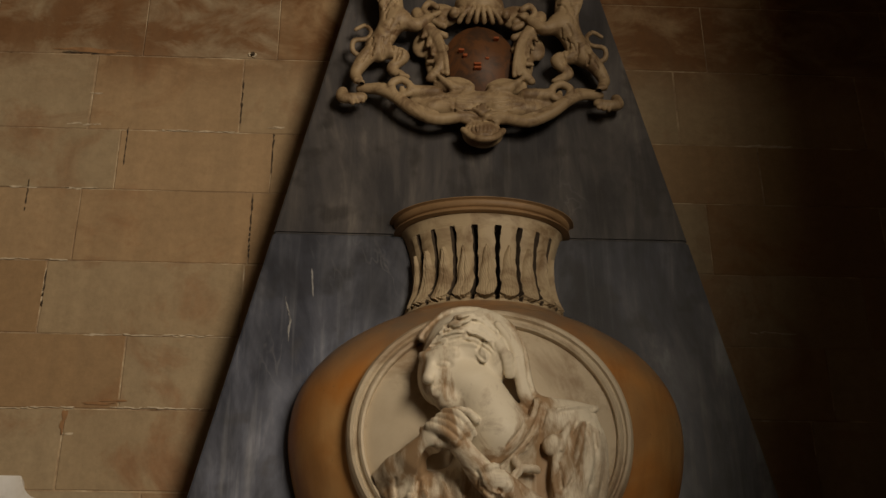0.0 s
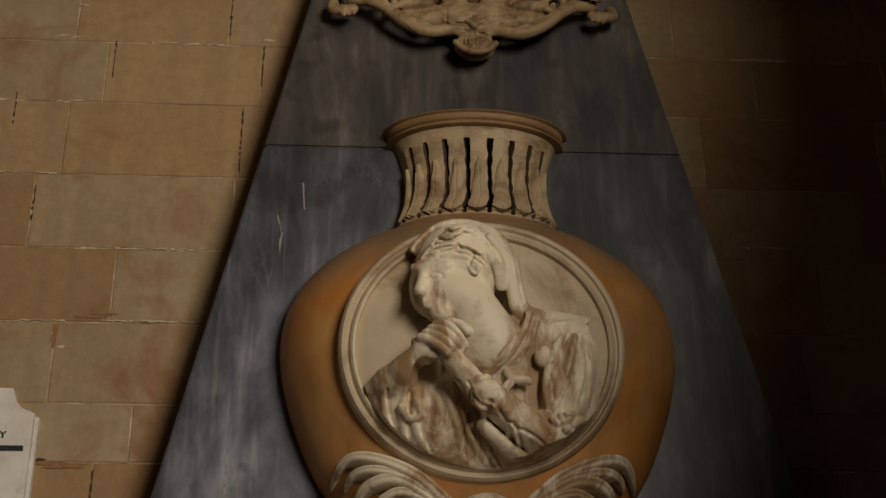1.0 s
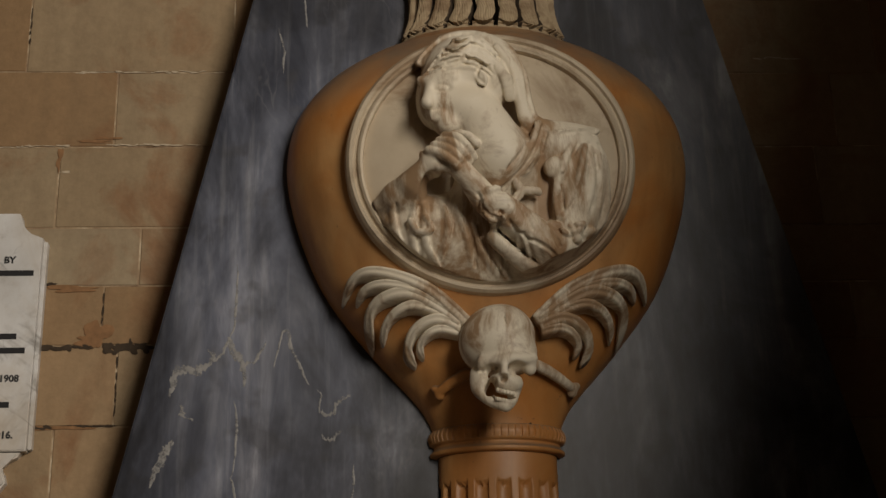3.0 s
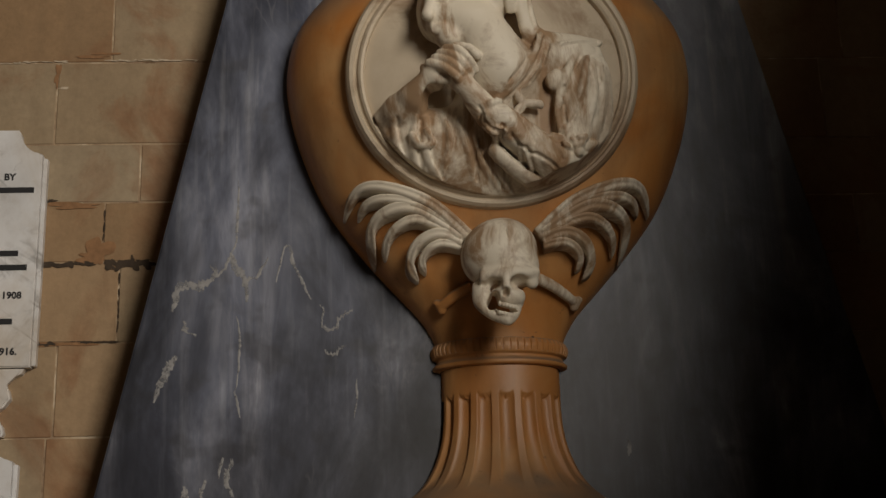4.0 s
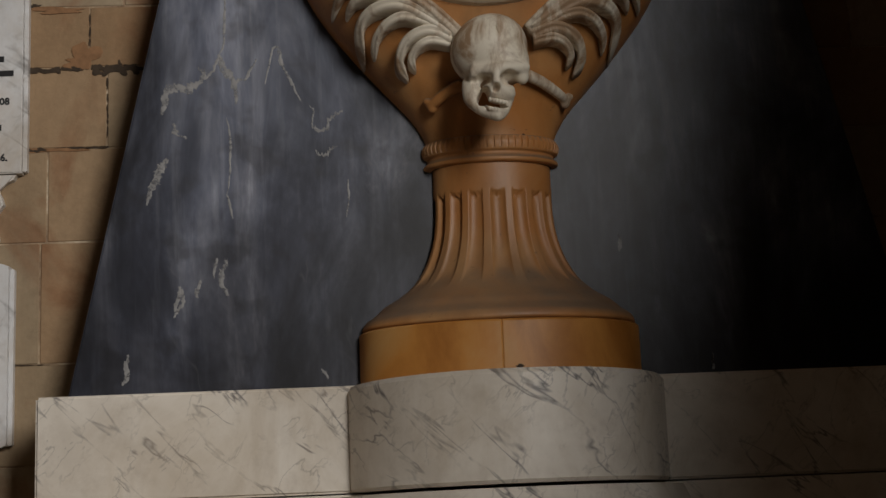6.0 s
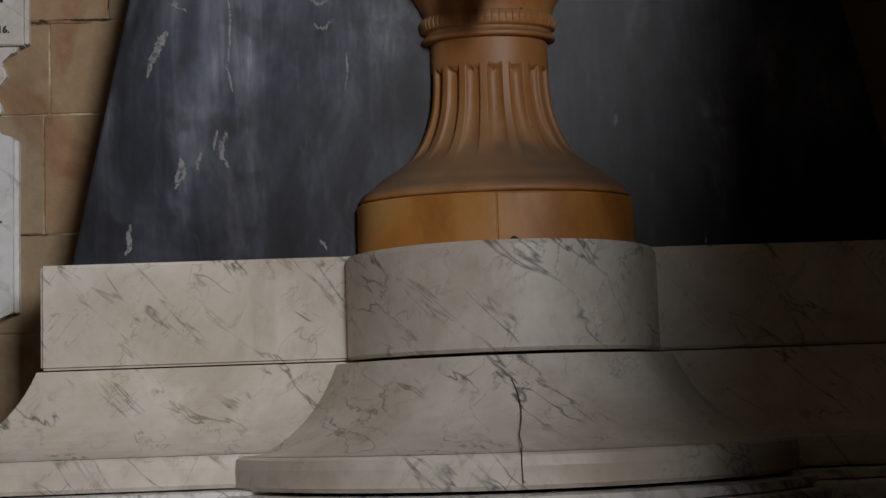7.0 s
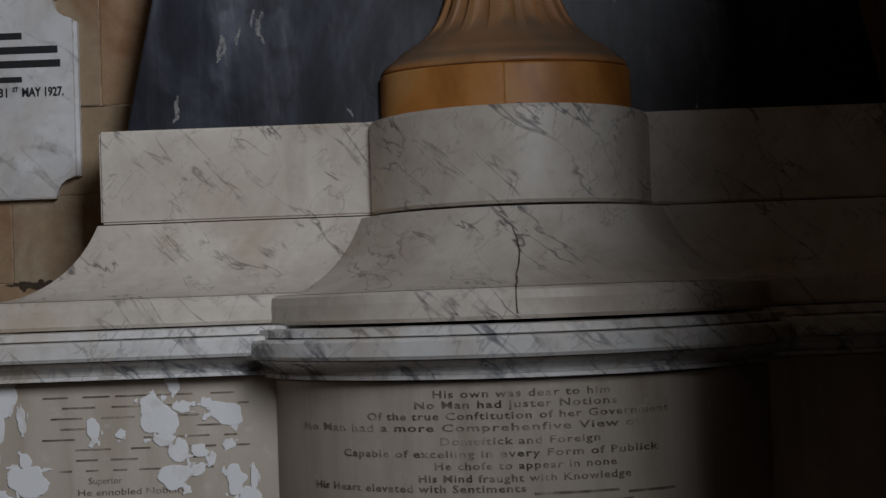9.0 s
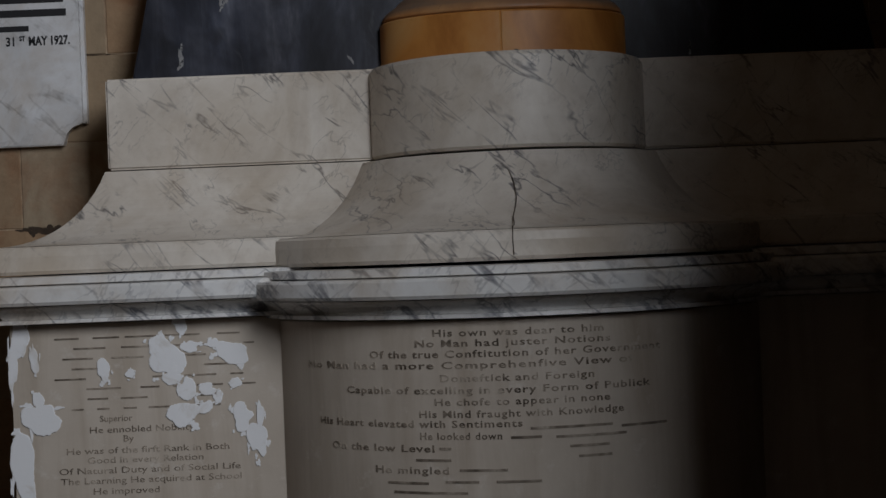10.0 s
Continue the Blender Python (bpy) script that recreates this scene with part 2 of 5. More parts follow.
M_WHITE = stained("white_crust", (0.84, 0.84, 0.845), (0.90, 0.90, 0.90), (0.66, 0.62, 0.56), 14, 0.54)
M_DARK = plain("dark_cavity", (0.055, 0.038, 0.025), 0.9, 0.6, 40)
M_SMEAR = plain("pale_mortar", (0.52, 0.43, 0.32), 0.9, 0.5, 60)
M_TAN = plain("orange_stone_wear", (0.27, 0.145, 0.07), 0.9, 0.6, 40)
M_VEIN = calcite()
M_ROOM = plain("plain_limestone", (0.14, 0.105, 0.07), 0.9)
M_FLOOR = plain("stone_paving", (0.035, 0.028, 0.022), 0.8)


# ---- mesh helpers ----
def mesh_ob(name, bm, mat, parent=None, label="", smooth=False):
    me = bpy.data.meshes.new(name)
    bmesh.ops.recalc_face_normals(bm, faces=bm.faces)
    bm.to_mesh(me)
    bm.free()
    if mat:
        me.materials.append(mat)
    if smooth:
        me.polygons.foreach_set("use_smooth", [True] * len(me.polygons))
    o = new(name, me)
    if parent:
        o.parent = parent
    if label:
        o["label"] = label
    return o


def part(name, bm, mat, parent, label="", smooth=False):
    return mesh_ob(name, bm, mat, parent, label, smooth)


def box(bm, x0, x1, y0, y1, z0, z1, bev=0.0, seg=2):
    vs = [bm.verts.new((x, y, z)) for x in (x0, x1) for y in (y0, y1) for z in (z0, z1)]
    fs = []
    for q in ((0, 1, 3, 2), (4, 6, 7, 5), (0, 4, 5, 1), (2, 3, 7, 6), (0, 2, 6, 4), (1, 5, 7, 3)):
        fs.append(bm.faces.new([vs[k] for k in q]))
    if bev:
        bmesh.ops.bevel(bm, geom=list({e for f in fs for e in f.edges}), offset=bev, segments=seg, affect="EDGES")
    return bm


def box_bm(*a, **k):
    return box(bmesh.new(), *a, **k)


def plate(pts, y0, y1, bev=0.003):
    bm = bmesh.new()
    a = [bm.verts.new((x, y0, z)) for x, z in pts]
    b = [bm.verts.new((x, y1, z)) for x, z in pts]
    n = len(pts)
    bm.faces.new(a)
    bm.faces.new(b[::-1])
    for i in range(n):
        bm.faces.new((a[i], b[i], b[(i + 1) % n], a[(i + 1) % n]))
    front = [e for e in bm.edges if all(abs(v.co.y - y0) < 1e-6 for v in e.verts)]
    bmesh.ops.bevel(bm, geom=front, offset=bev, segments=2, affect="EDGES")
    return bm


def thing(name, label, category, at=(0, 0, 0), kind="", group=""):
    e = new(name)
    e.location = at
    return tagged(e, label, category, group, kind)


def revolve(profile, cy, k=1.0, a0=-90, a1=90, n=72, relief=None):
    """Turns (radius, z) points about the upright axis at (0, cy); k flattens the plan from front to back; relief(degrees, z) is added to the radius."""
    bm = bmesh.new()
    cols = []
    for i in range(n + 1):
        d = a0 + (a1 - a0) * i / n
        a = radians(d)
        col = []
        for r, z in profile:
            q = r + (relief(d, z) if relief else 0.0)
            col.append(bm.verts.new((q * math.sin(a), cy - k * q * math.cos(a), z)))
        cols.append(col)
    for c, d in zip(cols, cols[1:]):
        for j in range(len(profile) - 1):
            bm.faces.new((c[j], d[j], d[j + 1], c[j + 1]))
    return bm


def step(a, b, x):
    t = min(max((x - a) / (b - a), 0.0), 1.0)
    return t * t * (3 - 2 * t)


def stem_flutes(d, z):
    """Hollow flutes with round heads up the flaring stem."""
    u = abs((d - 2.0 + 10.75) % 21.5 - 10.75) / 10.75
    top = 2.276 - 0.012 * (1 - u)
    run = step(2.030, 2.085, z) * (1 - step(top, top + 0.005, z))
    lip_cut = math.exp(-((z - top) / 0.004) ** 2) * 0.007
    return -(0.015 * run + lip_cut) * max(0.0, 1 - (u / 0.66) ** 2) ** 0.5 if u < 0.66 else 0.0


def neck_leaves(d, z):
    """Narrow deep slots, hooked at the foot, between upright leaves."""
    period = 17.3
    d -= 0.6
    hook = 2.6 * (1 - step(3.500, 3.560, z)) + 0.3 * math.sin(z * 95 + 1.3 * round(d / 17.3))
    u = (d + hook + 100.5 * period) % period - period / 2
    slot = period / 2 - abs(u)
    wide = 1.55 + 0.40 * step(3.60, 3.72, z) + (0.5 if 3.712 < z < 3.734 else 0.0) + 0.25 * math.sin(z * 170)
    on = 1.0 if 3.497 < z < 3.738 and abs(d) < 69 else 0.0
    mid = max(0.0, 1 - (u / (period * 0.42)) ** 2)
    lw = period * 0.46 * max(0.02, 1 - max(0.0, (z - 3.52) / 0.155)) ** 0.55
    tip = max(0.0, 1 - (u / lw) ** 2) ** 0.5 if z < 3.675 and z > 3.502 else 0.0
    rib = math.exp(-(u / 0.7) ** 2) + 0.5 * abs(math.sin(u * 1.9 + z * 130))
    cup = z - (3.500 + 0.026 * (abs(u) / (period / 2)) ** 2)
    if abs(cup) < 0.0032 and abs(d) < 72:
        return -0.03
    return (-0.12 if on and slot < wide else 0.0) + tip * (1 - step(60, 84, abs(d))) * (0.016 - 0.0035 * rib) + 0.003 * mid * on


def collar_beads(d, z):
    u = abs((d % 6.0) - 3.0) / 3.0
    return -0.006 * step(2.378, 2.384, z) * (1 - step(2.404, 2.410, z)) * (1 if u > 0.72 else 0.15 * u)


def lathe_seam(d, z):
    return -0.004 if abs(d + 2.0) < 0.25 else 0.0


def smooth_profile(pts, per=8):
    """A Catmull-Rom run through (radius, z) points."""
    out = []
    p = [pts[0]] + list(pts) + [pts[-1]]
    for a, b, c, d in zip(p, p[1:], p[2:], p[3:]):
        for i in range(per):
            t = i / per
            out.append(tuple(0.5 * (2 * b[j] + (c[j] - a[j]) * t + (2 * a[j] - 5 * b[j] + 4 * c[j] - d[j]) * t * t
                                    + (3 * b[j] - a[j] - 3 * c[j] + d[j]) * t ** 3) for j in (0, 1)))
    out.append(tuple(pts[-1]))
    return out


def wing_course(profile, side, inner=0.30, splay=0.80):
    """A course of the straight wing: (offset, z) points run along the front and round the outer end; offset 0 is the cap block's face."""
    bm = bmesh.new()
    rows = []
    for o, z in profile:
        x = 1.09 + o * splay
        pts = [(x, WALL_Y, z), (x, -0.22 - o, z), (inner, -0.22 - o, z), (inner, WALL_Y, z)]
        rows.append([bm.verts.new((side * px, py, pz)) for px, py, pz in pts])
    for a, b in zip(rows, rows[1:]):
        for k in range(4):
            bm.faces.new((a[k], a[(k + 1) % 4], b[(k + 1) % 4], b[k]))
    bm.faces.new(rows[0])
    bm.faces.new(rows[-1])
    return bm


# ---- the setting ----
WALL_Y = 0.10
FLOOR_Z = -0.2
AXIS_Y = -0.10


def tag_structure(o, label, category):
    return tagged(o, label, category, kind="structure")


tag_structure(mesh_ob("floor", box_bm(-4.2, 5.2, -6.6, 0.5, FLOOR_Z - 0.2, FLOOR_Z), M_FLOOR), "worn grey stone floor of the church", "floor")
tag_structure(mesh_ob("ceiling", box_bm(-4.2, 5.2, -6.6, 0.5, 7.0, 7.2), M_ROOM), "plain limestone vault high above the aisle", "ceiling")
tag_structure(mesh_ob("wall_west", box_bm(-4.2, -4.0, -6.4, 0.1, FLOOR_Z, 7.0), M_ROOM), "plain limestone side wall", "wall")
tag_structure(mesh_ob("wall_east", box_bm(5.0, 5.2, -6.4, 0.1, FLOOR_Z, 7.0), M_ROOM), "plain limestone side wall", "wall")
# added out of view: its stepped edge blocks window light from the right side
tag_structure(mesh_ob("wall_return", plate([(0.80, FLOOR_Z), (5.0, FLOOR_Z), (5.0, 7.0), (1.26, 7.0), (1.26, 4.3), (0.985, 3.2), (0.97, 2.9), (0.80, 2.3)], -2.7, -2.3), M_ROOM), "unseen plain wall added to shade the right of the monument", "wall")
south = bmesh.new()
WX0, WX1, WZ0, WZ1 = 1.4, 3.4, 2.6, 5.2
for a in ((-4.2, WX0, FLOOR_Z, 7.0), (WX1, 5.2, FLOOR_Z, 7.0), (WX0, WX1, FLOOR_Z, WZ0), (WX0, WX1, WZ1, 7.0)):
    box(south, a[0], a[1], -6.6, -6.4, a[2], a[3])
tag_structure(mesh_ob("wall_south", south, M_ROOM), "plain limestone wall with one tall window opening", "wall")

# ---- the monument: slab ----
def slab_half(z):
    return 1.037 - 0.2216 * (z - 1.84)


def slab_piece(z0, z1, y):
    bm = bmesh.new()
    a, b = slab_half(z0), slab_half(z1)
    vs = [bm.verts.new(p) for p in ((-a, y, z0), (a, y, z0), (b, y, z1), (-b, y, z1), (-a, WALL_Y, z0), (a, WALL_Y, z0), (b, WALL_Y, z1), (-b, WALL_Y, z1))]
    for q in ((0, 1, 2, 3), (5, 4, 7, 6), (4, 0, 3, 7), (1, 5, 6, 2), (4, 5, 1, 0), (3, 2, 6, 7)):
        bm.faces.new([vs[i] for i in q])
    bmesh.ops.bevel(bm, geom=list(bm.edges), offset=0.005, segments=2, affect="EDGES")
    return bm


obelisk = thing("obelisk_slab", "dark grey veined marble obelisk set against the stone wall", "monument")
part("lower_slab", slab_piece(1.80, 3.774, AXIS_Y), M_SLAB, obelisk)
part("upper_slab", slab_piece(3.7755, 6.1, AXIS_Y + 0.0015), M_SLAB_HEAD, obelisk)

# ---- pedestal ----
PC = -0.14
pedestal = thing("pedestal", "white grey-veined marble pedestal with a bowed middle", "pedestal")


def arc(o0, z0, o1, z1, hollow=True, n=12):
    """A quarter hollow that falls from the first point and flares out to the second."""
    q = 0.42
    turn = [q + (math.pi / 2 - q) * i / n for i in range(n + 1)]
    return [(o0 + (o1 - o0) * (1 - math.cos(a) / math.cos(q)), z0 + (z1 - z0) * (math.sin(a) - math.sin(q)) / (1 - math.sin(q))) for a in turn]


HOLLOW = arc(0.008, 1.559, 0.268, 1.362)
PLINTH = [(0.272, 1.361), (0.279, 1.355), (0.281, 1.335), (0.279, 1.299), (0.272, 1.290)]
FILLET = [(0.300, 1.286), (0.322, 1.284), (0.324, 1.266), (0.318, 1.264)]
BAND = [(0.330, 1.262), (0.348, 1.260), (0.352, 1.254), (0.352, 1.222), (0.346, 1.214), (0.325, 1.212)]
BED = [(0.318, 1.210), (0.310, 1.204), (0.290, 1.196), (0.276, 1.184), (0.272, 1.177), (0.284, 1.175), (0.285, 1.166), (0.270, 1.164)]
DADO = [(0.224, 1.160), (0.226, 1.158), (0.226, 0.30), (0.226, FLOOR_Z)]
COURSES = (("hollow_course", HOLLOW, M_PED), ("plinth_course", PLINTH, M_PED), ("fillet", FILLET, M_CORN), ("cornice", BAND, M_CORN), ("bed_moulding", BED, M_CORN), ("dado", DADO, M_DADO))
ROUND_R = 0.38
DADO_GROW = 0.078
for name, prof, mat in COURSES:
    grow = {"hollow_course": 0.02, "plinth_course": 0.02, "dado": DADO_GROW}.get(name, 0.05)
    low = {"hollow_course": 0.006, "plinth_course": 0.006}.get(name, 0.010)
    ring = [(0.0, prof[0][1] - low)] + [(ROUND_R + o * (1.10 if grow == 0.02 else 1.0) + grow, z - low) for o, z in prof] + [(0.0, prof[-1][1] - low)]
    part("round_" + name, revolve(ring, PC, 1.0, -100, 100, 96), mat, pedestal)
    for side in (-1, 1):
        part(name, wing_course(prof, side, splay={"dado": 0.95, "hollow_course": 0.86}.get(name, 0.80)), mat, pedestal)
for side in (-1, 1):
    bm = box_bm(-1.09, -0.30, -0.22, WALL_Y, 1.563, 1.81, 0.006, seg=3) if side < 0 else box_bm(0.30, 1.09, -0.22, WALL_Y, 1.563, 1.81, 0.006, seg=3)
    part("cap_block", bm, M_PED, pedestal)
body = revolve([(0.0, 1.562), (0.372, 1.562), (0.380, 1.570), (0.380, 1.795), (0.372, 1.806), (0.0, 1.806)], PC, 1.0, -100, 100)
part("round_cap", body, M_PED, pedestal, smooth=False)

# ---- urn ----
UK = 0.60
urn = thing("urn", "brown alabaster urn standing against the dark slab", "urn")
drum = part("drum", revolve([(0.0, 1.808), (0.338, 1.808), (0.342, 1.813), (0.342, 1.938), (0.337, 1.943), (0, 1.943)], AXIS_Y, UK, -93, 93, 372, lathe_seam), M_DRUM, urn, "polished orange alabaster drum")
foot = [(0.322, 1.944), (0.332, 1.948), (0.333, 1.956), (0.324, 1.970), (0.302, 1.985), (0.280, 2.005), (0.240, 2.030), (0.205, 2.062), (0.178, 2.105), (0.158, 2.160), (0.149, 2.220), (0.147, 2.300), (0.147, 2.345)]
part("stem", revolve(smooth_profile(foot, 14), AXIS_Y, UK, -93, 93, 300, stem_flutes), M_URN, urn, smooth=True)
collar = [(0.150, 2.345), (0.165, 2.348), (0.168, 2.356), (0.160, 2.364), (0.158, 2.372), (0.168, 2.378), (0.173, 2.395), (0.166, 2.410), (0.160, 2.413)]
part("collar", revolve(smooth_profile(collar, 4), AXIS_Y, UK, -93, 93, 310, collar_beads), M_URN, urn)
belly = [(0.160, 2.411), (0.172, 2.44), (0.205, 2.490), (0.315, 2.615), (0.425, 2.765), (0.495, 2.930), (0.530, 3.080), (0.528, 3.190), (0.500, 3.275), (0.435, 3.360), (0.340, 3.430), (0.270, 3.465), (0.235, 3.490)]
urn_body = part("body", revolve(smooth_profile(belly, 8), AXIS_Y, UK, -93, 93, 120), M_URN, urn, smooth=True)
neck = [(0.235, 3.489), (0.216, 3.53), (0.204, 3.58), (0.202, 3.64), (0.210, 3.70), (0.226, 3.755), (0.236, 3.770)]
neck_ob = part("neck", revolve(smooth_profile(neck, 14), AXIS_Y, UK, -93, 93, 744, neck_leaves), M_NECK, urn, "pale stained marble neck with slots between leaves, their shade painted dark")
neck_mesh = neck_ob.data
# shade of the slots and scallop grooves, painted as a dark colour by depth
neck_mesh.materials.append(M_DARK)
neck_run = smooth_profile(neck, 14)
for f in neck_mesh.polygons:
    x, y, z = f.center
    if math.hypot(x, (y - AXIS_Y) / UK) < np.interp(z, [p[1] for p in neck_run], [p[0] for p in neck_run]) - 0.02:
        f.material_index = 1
lip = [(0.0, 3.771), (0.240, 3.772), (0.245, 3.784), (0.240, 3.790), (0.250, 3.793), (0.257, 3.800), (0.258, 3.808), (0.252, 3.815), (0, 3.817)]
part("lip", revolve(smooth_profile(lip, 4), AXIS_Y, UK, -93, 93, 72), M_LIP, urn, "dull brown moulded lip")

# ---- carving: blended solids turned into one skin ----
def spline(pts, per=6):
    p = [np.array(q, float) for q in ([pts[0]] + list(pts) + [pts[-1]])]
    out = []
    for a, b, c, d in zip(p, p[1:], p[2:], p[3:]):
        for i in range(per):
            t = i / per
            out.append(0.5 * (2 * b + (c - a) * t + (2 * a - 5 * b + 4 * c - d) * t * t + (3 * b - a - 3 * c + d) * t ** 3))
    out.append(p[-1])
    return out


class Clay:
    """A block of space in which rounded solids are joined, blended and cut away."""

    def __init__(self, lo, hi, step):
        self.lo, self.step = np.array(lo, float), step
        self.ax = [np.arange(a, b, step) for a, b in zip(lo, hi)]
        self.f = np.full([len(a) for a in self.ax], 1.0, np.float32)

    def part_of(self, lo, hi):
        cut = []
        for a, p, q in zip(self.ax, lo, hi):
            i, j = np.searchsorted(a, p), np.searchsorted(a, q)
            if j - i < 1:
                return None, None
            cut.append(slice(i, j))
        return tuple(cut), np.meshgrid(*[a[c] for a, c in zip(self.ax, cut)], indexing="ij")

    def blend(self, cut, d, k, away):
        old = self.f[cut]
        if away:
            h = np.maximum(k - np.abs(old + d), 0) / k
            self.f[cut] = np.maximum(old, -d) + h * h * k / 4
        else:
            h = np.maximum(k - np.abs(old - d), 0) / k
            self.f[cut] = np.minimum(old, d) - h * h * k / 4

    def ball(self, c, r, tilt=0.0, k=0.012, away=False):
        """An ellipsoid; tilt leans it about the front-to-back axis, in degrees."""
        c = np.array(c, float)
        m = max(r) + k + 3 * self.step
        cut, g = self.part_of(c - m, c + m)
        if cut is None:
            return
        x, y, z = g[0] - c[0], g[1] - c[1], g[2] - c[2]
        s, q = math.sin(radians(tilt)), math.cos(radians(tilt))
        x, z = q * x + s * z, -s * x + q * z
        k0 = np.sqrt((x / r[0]) ** 2 + (y / r[1]) ** 2 + (z / r[2]) ** 2) + 1e-6
        k1 = np.sqrt((x / r[0] ** 2) ** 2 + (y / r[1] ** 2) ** 2 + (z / r[2] ** 2) ** 2) + 1e-6
        self.blend(cut, k0 * (k0 - 1) / k1, k, away)

    def limb(self, a, b, ra, rb, k=0.012, away=False):
        a, b = np.array(a, float), np.array(b, float)
        m = max(ra, rb) + k + 3 * self.step
        cut, g = self.part_of(np.minimum(a, b) - m, np.maximum(a, b) + m)
        if cut is None:
            return
        ab = b - a
        t = np.clip(sum((gi - ai) * di for gi, ai, di in zip(g, a, ab)) / max(ab @ ab, 1e-9), 0, 1)
        d = np.sqrt(sum((gi - ai - t * di) ** 2 for gi, ai, di in zip(g, a, ab))) - (ra + (rb - ra) * t)
        self.blend(cut, d, k, away)

    def rope(self, pts, r0, r1, k=0.006, per=4, away=False):
        line = spline(pts, per)
        n = len(line) - 1
        for i in range(n):
            self.limb(line[i], line[i + 1], r0 + (r1 - r0) * i / n, r0 + (r1 - r0) * (i + 1) / n, k, away)

    def on_skin(self, pts, out):
        """The same way laid on the skin as seen from the front, out metres before it."""
        res = []
        for p in spline(pts, 4):
            i = min(max(int((p[0] - self.lo[0]) / self.step), 0), self.f.shape[0] - 1)
            k = min(max(int((p[2] - self.lo[2]) / self.step), 0), self.f.shape[2] - 1)
            hit = np.nonzero(self.f[i, :, k] < 0)[0]
            if len(hit):
                res.append((p[0], self.ax[1][hit[0]] - out, p[2]))
        return res

    def score(self, pts, r, k=0.003):
        """Cuts a groove along the skin."""
        line = self.on_skin(pts, 0.25 * r)
        for a, b in zip(line, line[1:]):
            self.limb(a, b, r, r, k, True)

    def fold(self, pts, r, k=0.006):
        """Lays a ridge along the skin that thins out at both ends."""
        line = self.on_skin(pts, -0.2 * r)
        n = max(len(line) - 1, 1)
        for i, (a, b) in enumerate(zip(line, line[1:])):
            q, w = math.sin(math.pi * (0.15 + 0.7 * i / n)), math.sin(math.pi * (0.15 + 0.7 * (i + 1) / n))
            self.limb(a, b, r * q, r * w, k)

    def skin(self, name, mat, parent, label=""):
        f = self.f
        neg = f < 0
        nx, ny, nz = f.shape
        total = np.zeros((nx - 1, ny - 1, nz - 1, 3), np.float32)
        count = np.zeros((nx - 1, ny - 1, nz - 1), np.float32)
        corner = [(i, j, k) for i in (0, 1) for j in (0, 1) for k in (0, 1)]
        for p in corner:
            for ax in range(3):
                if p[ax]:
                    continue
                q = list(p)
                q[ax] = 1
                sa = tuple(slice(o, n - 1 + o) for o, n in zip(p, f.shape))
                sb = tuple(slice(o, n - 1 + o) for o, n in zip(q, f.shape))
                cross = neg[sa] != neg[sb]
                a, b = f[sa][cross], f[sb][cross]
                t = a / (a - b)
                place = np.tile(np.array(p, np.float32), (len(t), 1))
                place[:, ax] = t
                total[cross] += place
                count[cross] += 1
        live = count > 0
        index = np.full(live.shape, -1, np.int64)
        index[live] = np.arange(live.sum())
        cells = np.argwhere(live)
        verts = (cells + total[live] / count[live][:, None]) * self.step + self.lo
        faces = []
        for ax in range(3):
            sl = [slice(1, n - 1) for n in f.shape]
            s0, s1 = list(sl), list(sl)
            s0[ax], s1[ax] = slice(0, f.shape[ax] - 1), slice(1, f.shape[ax])
            cross = neg[tuple(s0)] != neg[tuple(s1)]
            e = np.argwhere(cross)
            flip = neg[tuple(s0)][cross]
            o = [1, 1, 1]
            o[ax] = 0
            e = e + np.array(o)
            u, v = [i for i in range(3) if i != ax]
            quad = []
            for du, dv in ((-1, -1), (0, -1), (0, 0), (-1, 0)):
                c = e.copy()
                c[:, u] += du
                c[:, v] += dv
                quad.append(index[c[:, 0], c[:, 1], c[:, 2]])
            quad = np.stack(quad, 1)
            turn = flip if ax != 1 else ~flip
            quad[~turn] = quad[~turn][:, ::-1]
            faces.append(quad[(quad >= 0).all(1)])
        me = bpy.data.meshes.new(name)
        me.from_pydata(verts.tolist(), [], np.concatenate(faces).tolist())
        me.materials.append(mat)
        me.polygons.foreach_set("use_smooth", [True] * len(me.polygons))
        o = new(name, me)
        o.parent = parent
        if label:
            o["label"] = label
        return o


# ---- medallion with the mourning figure ----
MED_X, MED_Z, MED_Y = -0.006, 3.006, -0.425
medallion = thing("medallion", "white marble medallion with a carved mourning figure on the urn", "relief medallion")


def disc(r, y0, y1, n=96, rings=14):
    bm = bmesh.new()
    cols = []
    for i in range(n):
        a = 2 * math.pi * i / n
        rr = [r * (k + 1) / rings for k in range(rings)]
        col = [bm.verts.new((MED_X + q * math.sin(a), y1, MED_Z + q * math.cos(a))) for q in rr]
        col.append(bm.verts.new((MED_X + r * math.sin(a), y0, MED_Z + r * math.cos(a))))
        cols.append(col)
    mid = bm.verts.new((MED_X, y1, MED_Z))
    for c, d in zip(cols, cols[1:] + cols[:1]):
        bm.faces.new((mid, c[0], d[0]))
        for k in range(rings):
            bm.faces.new((c[k], d[k], d[k + 1], c[k + 1]))
    return bm


def hoop(profile, n=120):
    bm = bmesh.new()
    cols = [[bm.verts.new((MED_X + r * math.sin(2 * math.pi * i / n), y, MED_Z + r * math.cos(2 * math.pi * i / n))) for r, y in profile] for i in range(n)]
    m = len(profile)
    for i in range(n):
        c, d = cols[i], cols[(i + 1) % n]
        for j in range(m):
            bm.faces.new((c[j], d[j], d[(j + 1) % m], c[(j + 1) % m]))
    return bm


